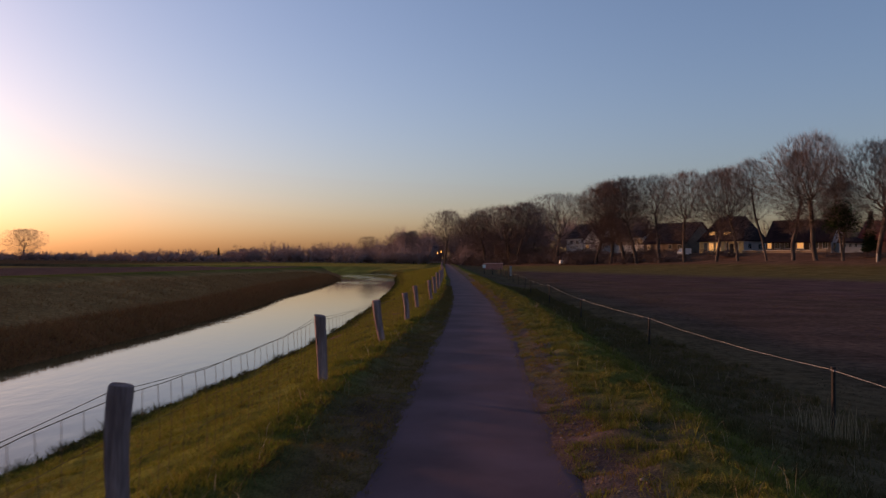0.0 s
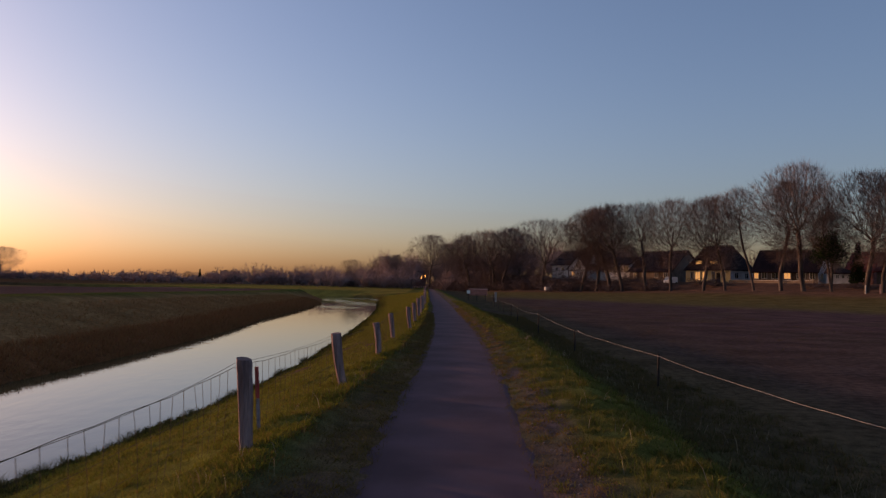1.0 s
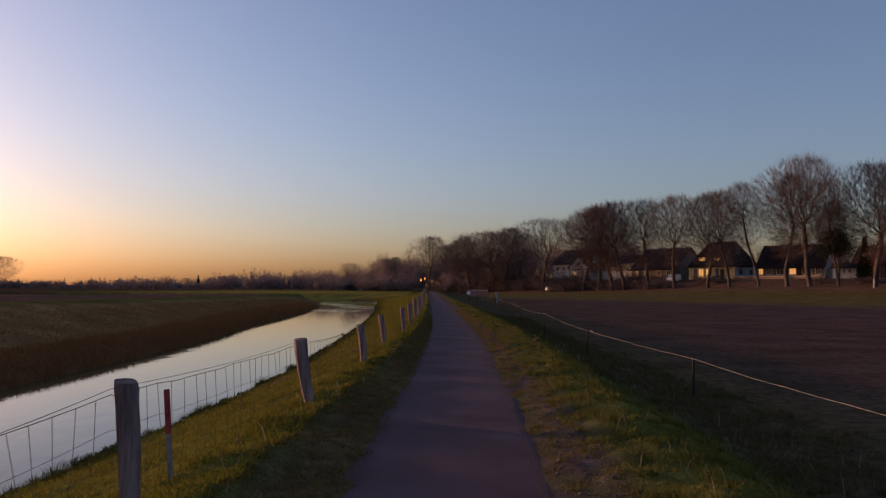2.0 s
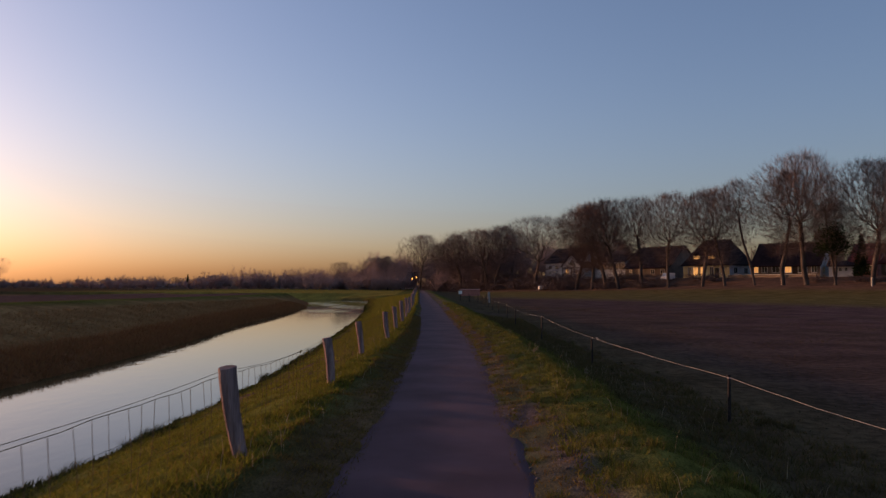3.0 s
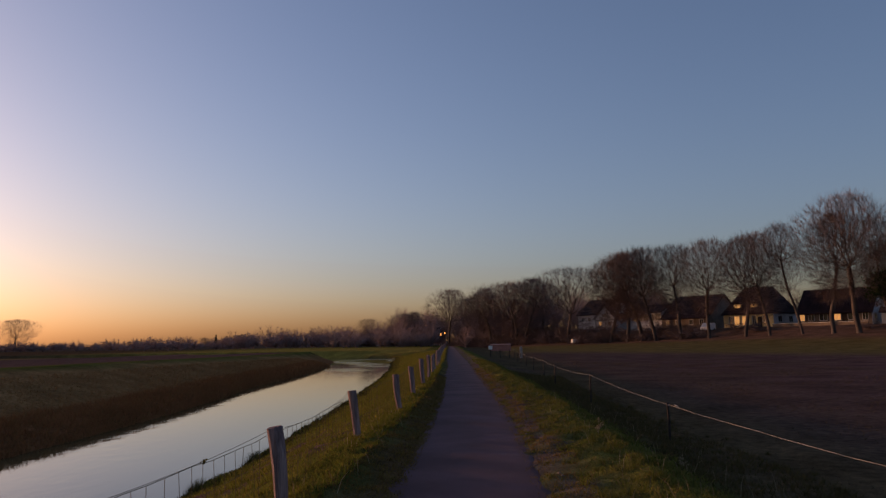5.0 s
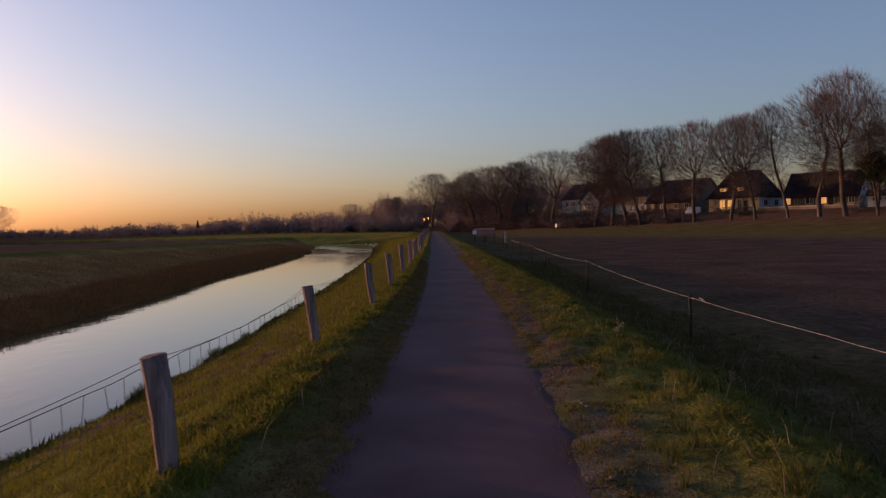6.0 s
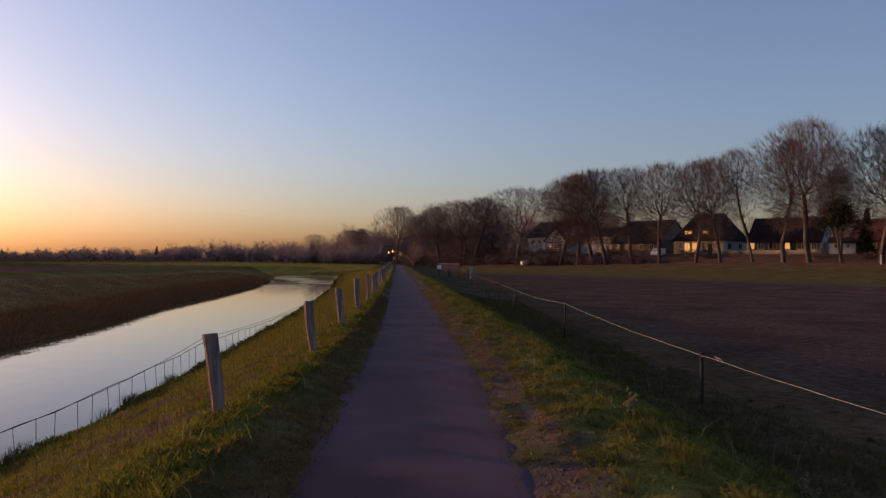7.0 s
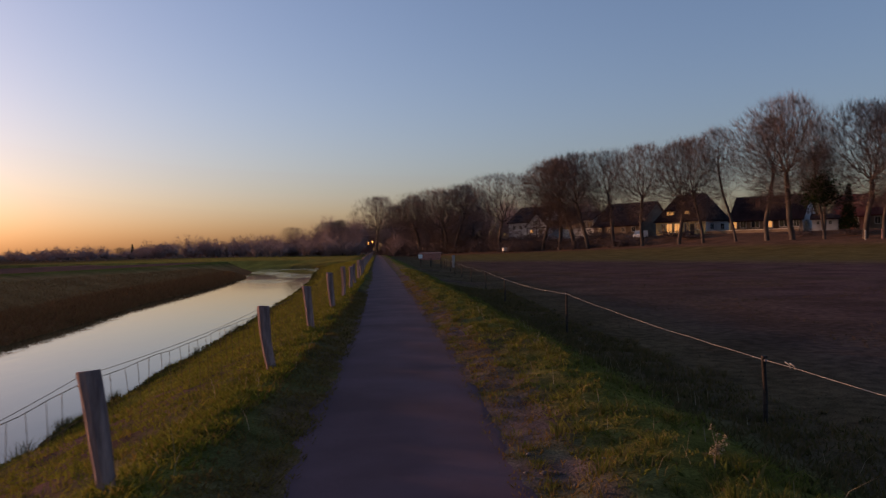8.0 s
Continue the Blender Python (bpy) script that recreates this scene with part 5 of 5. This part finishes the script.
tufts("dip_tussocks", 260, 60, 5, 50, lambda y: path_mid(y) + 3.0, lambda y: rope_x(y) + 1.2, 0.15, GRASS_DIP, "dark tussocks in the dip below the rope")


def dead_weed(x, y, height, seed):
    """A dry branched weed with seed heads, standing in the verge."""
    rng = np.random.default_rng(seed)
    z = float(ground_height(x, y)[0]) - 0.02
    ob = empty("dead_weed", pose(x, y, z), "dry pale weed with branched stalks and seed heads", "weed", "dry weeds in the verge")
    segs, heads = [], []
    for _ in range(4):
        a, out = rng.uniform(0, 6.28), rng.uniform(0.1, 0.45)
        h = height * rng.uniform(0.6, 1.0)
        p, m = np.zeros(3), np.array([math.cos(a) * out * h * 0.4, math.sin(a) * out * h * 0.4, h * 0.6])
        q = np.array([math.cos(a) * out * h, math.sin(a) * out * h, h])
        segs += [(*p, *m, 0.0032, 0.0026), (*m, *q, 0.0026, 0.0018)]
        heads.append(q + rng.normal(0, 1, (16, 3)) * (0.014, 0.014, 0.018))
        for _ in range(3):
            u = m + (q - m) * rng.uniform(0, 0.8)
            tip = u + rng.normal(0, 0.05, 3) + (0, 0, 0.06)
            segs.append((*u, *tip, 0.002, 0.0012))
            heads.append(tip + rng.normal(0, 1, (8, 3)) * 0.009)
    mesh_part("stalks", fast_mesh("stalks", *tubes(segs, 4), 4, STRAW), ob)
    mesh_part("seed_heads", leafy("seed_heads", np.concatenate(heads), 0.011, rng, GRASS_DRY), ob, "pale dry seed heads")["kind"] = "stuff"


for x, y, height, seed in ((2.28, 26.71, 0.15, 3), (3.25, 24.9, 0.13, 5)):
    dead_weed(x, y, height, seed)


def gravel():
    """Loose stones and crumbs of asphalt in the worn strip beside the path."""
    n = 1900
    x, y = spread(n, 2.5, 40, lambda y: path_mid(y) + HALF - 0.02, lambda y: path_mid(y) + 1.45, 1.5)
    keep = lumps(x * 0.9, y * 0.9) + rng.normal(0, 0.3, n) > -0.1
    x, y = x[keep], y[keep]
    n = len(x)
    z = ground_height(x, y) + tussocks(x, y)
    s = 0.008 + 0.022 * rng.uniform(0, 1, n) ** 3
    corners = np.array([(1, 0, 0), (0, 1, 0), (-1, 0, 0), (0, -1, 0), (0, 0, 1), (0, 0, -1)], float)
    a = rng.uniform(0, 6.28, n)
    v = corners[None] * (rng.uniform(0.7, 1.3, (n, 6, 1)) * s[:, None, None])
    v[:, :, 2] *= 0.6
    c, q = np.cos(a)[:, None], np.sin(a)[:, None]
    v = np.stack([v[:, :, 0] * c - v[:, :, 1] * q, v[:, :, 0] * q + v[:, :, 1] * c, v[:, :, 2]], -1)
    v += np.stack([x, y, z + s * 0.2], 1)[:, None]
    tri = np.array([(0, 1, 4), (1, 2, 4), (2, 3, 4), (3, 0, 4), (1, 0, 5), (2, 1, 5), (3, 2, 5), (0, 3, 5)])
    f = np.arange(n)[:, None, None] * 6 + tri[None]
    stone = surface("gravel_stone", (0.085, 0.068, 0.066), (0.17, 0.14, 0.13), 6, 90, 0.9, 0.2)
    tagged(new("gravel", fast_mesh("gravel", v, f, 3, stone)), "loose grey gravel along the edge of the asphalt", "gravel", kind="stuff")


gravel()
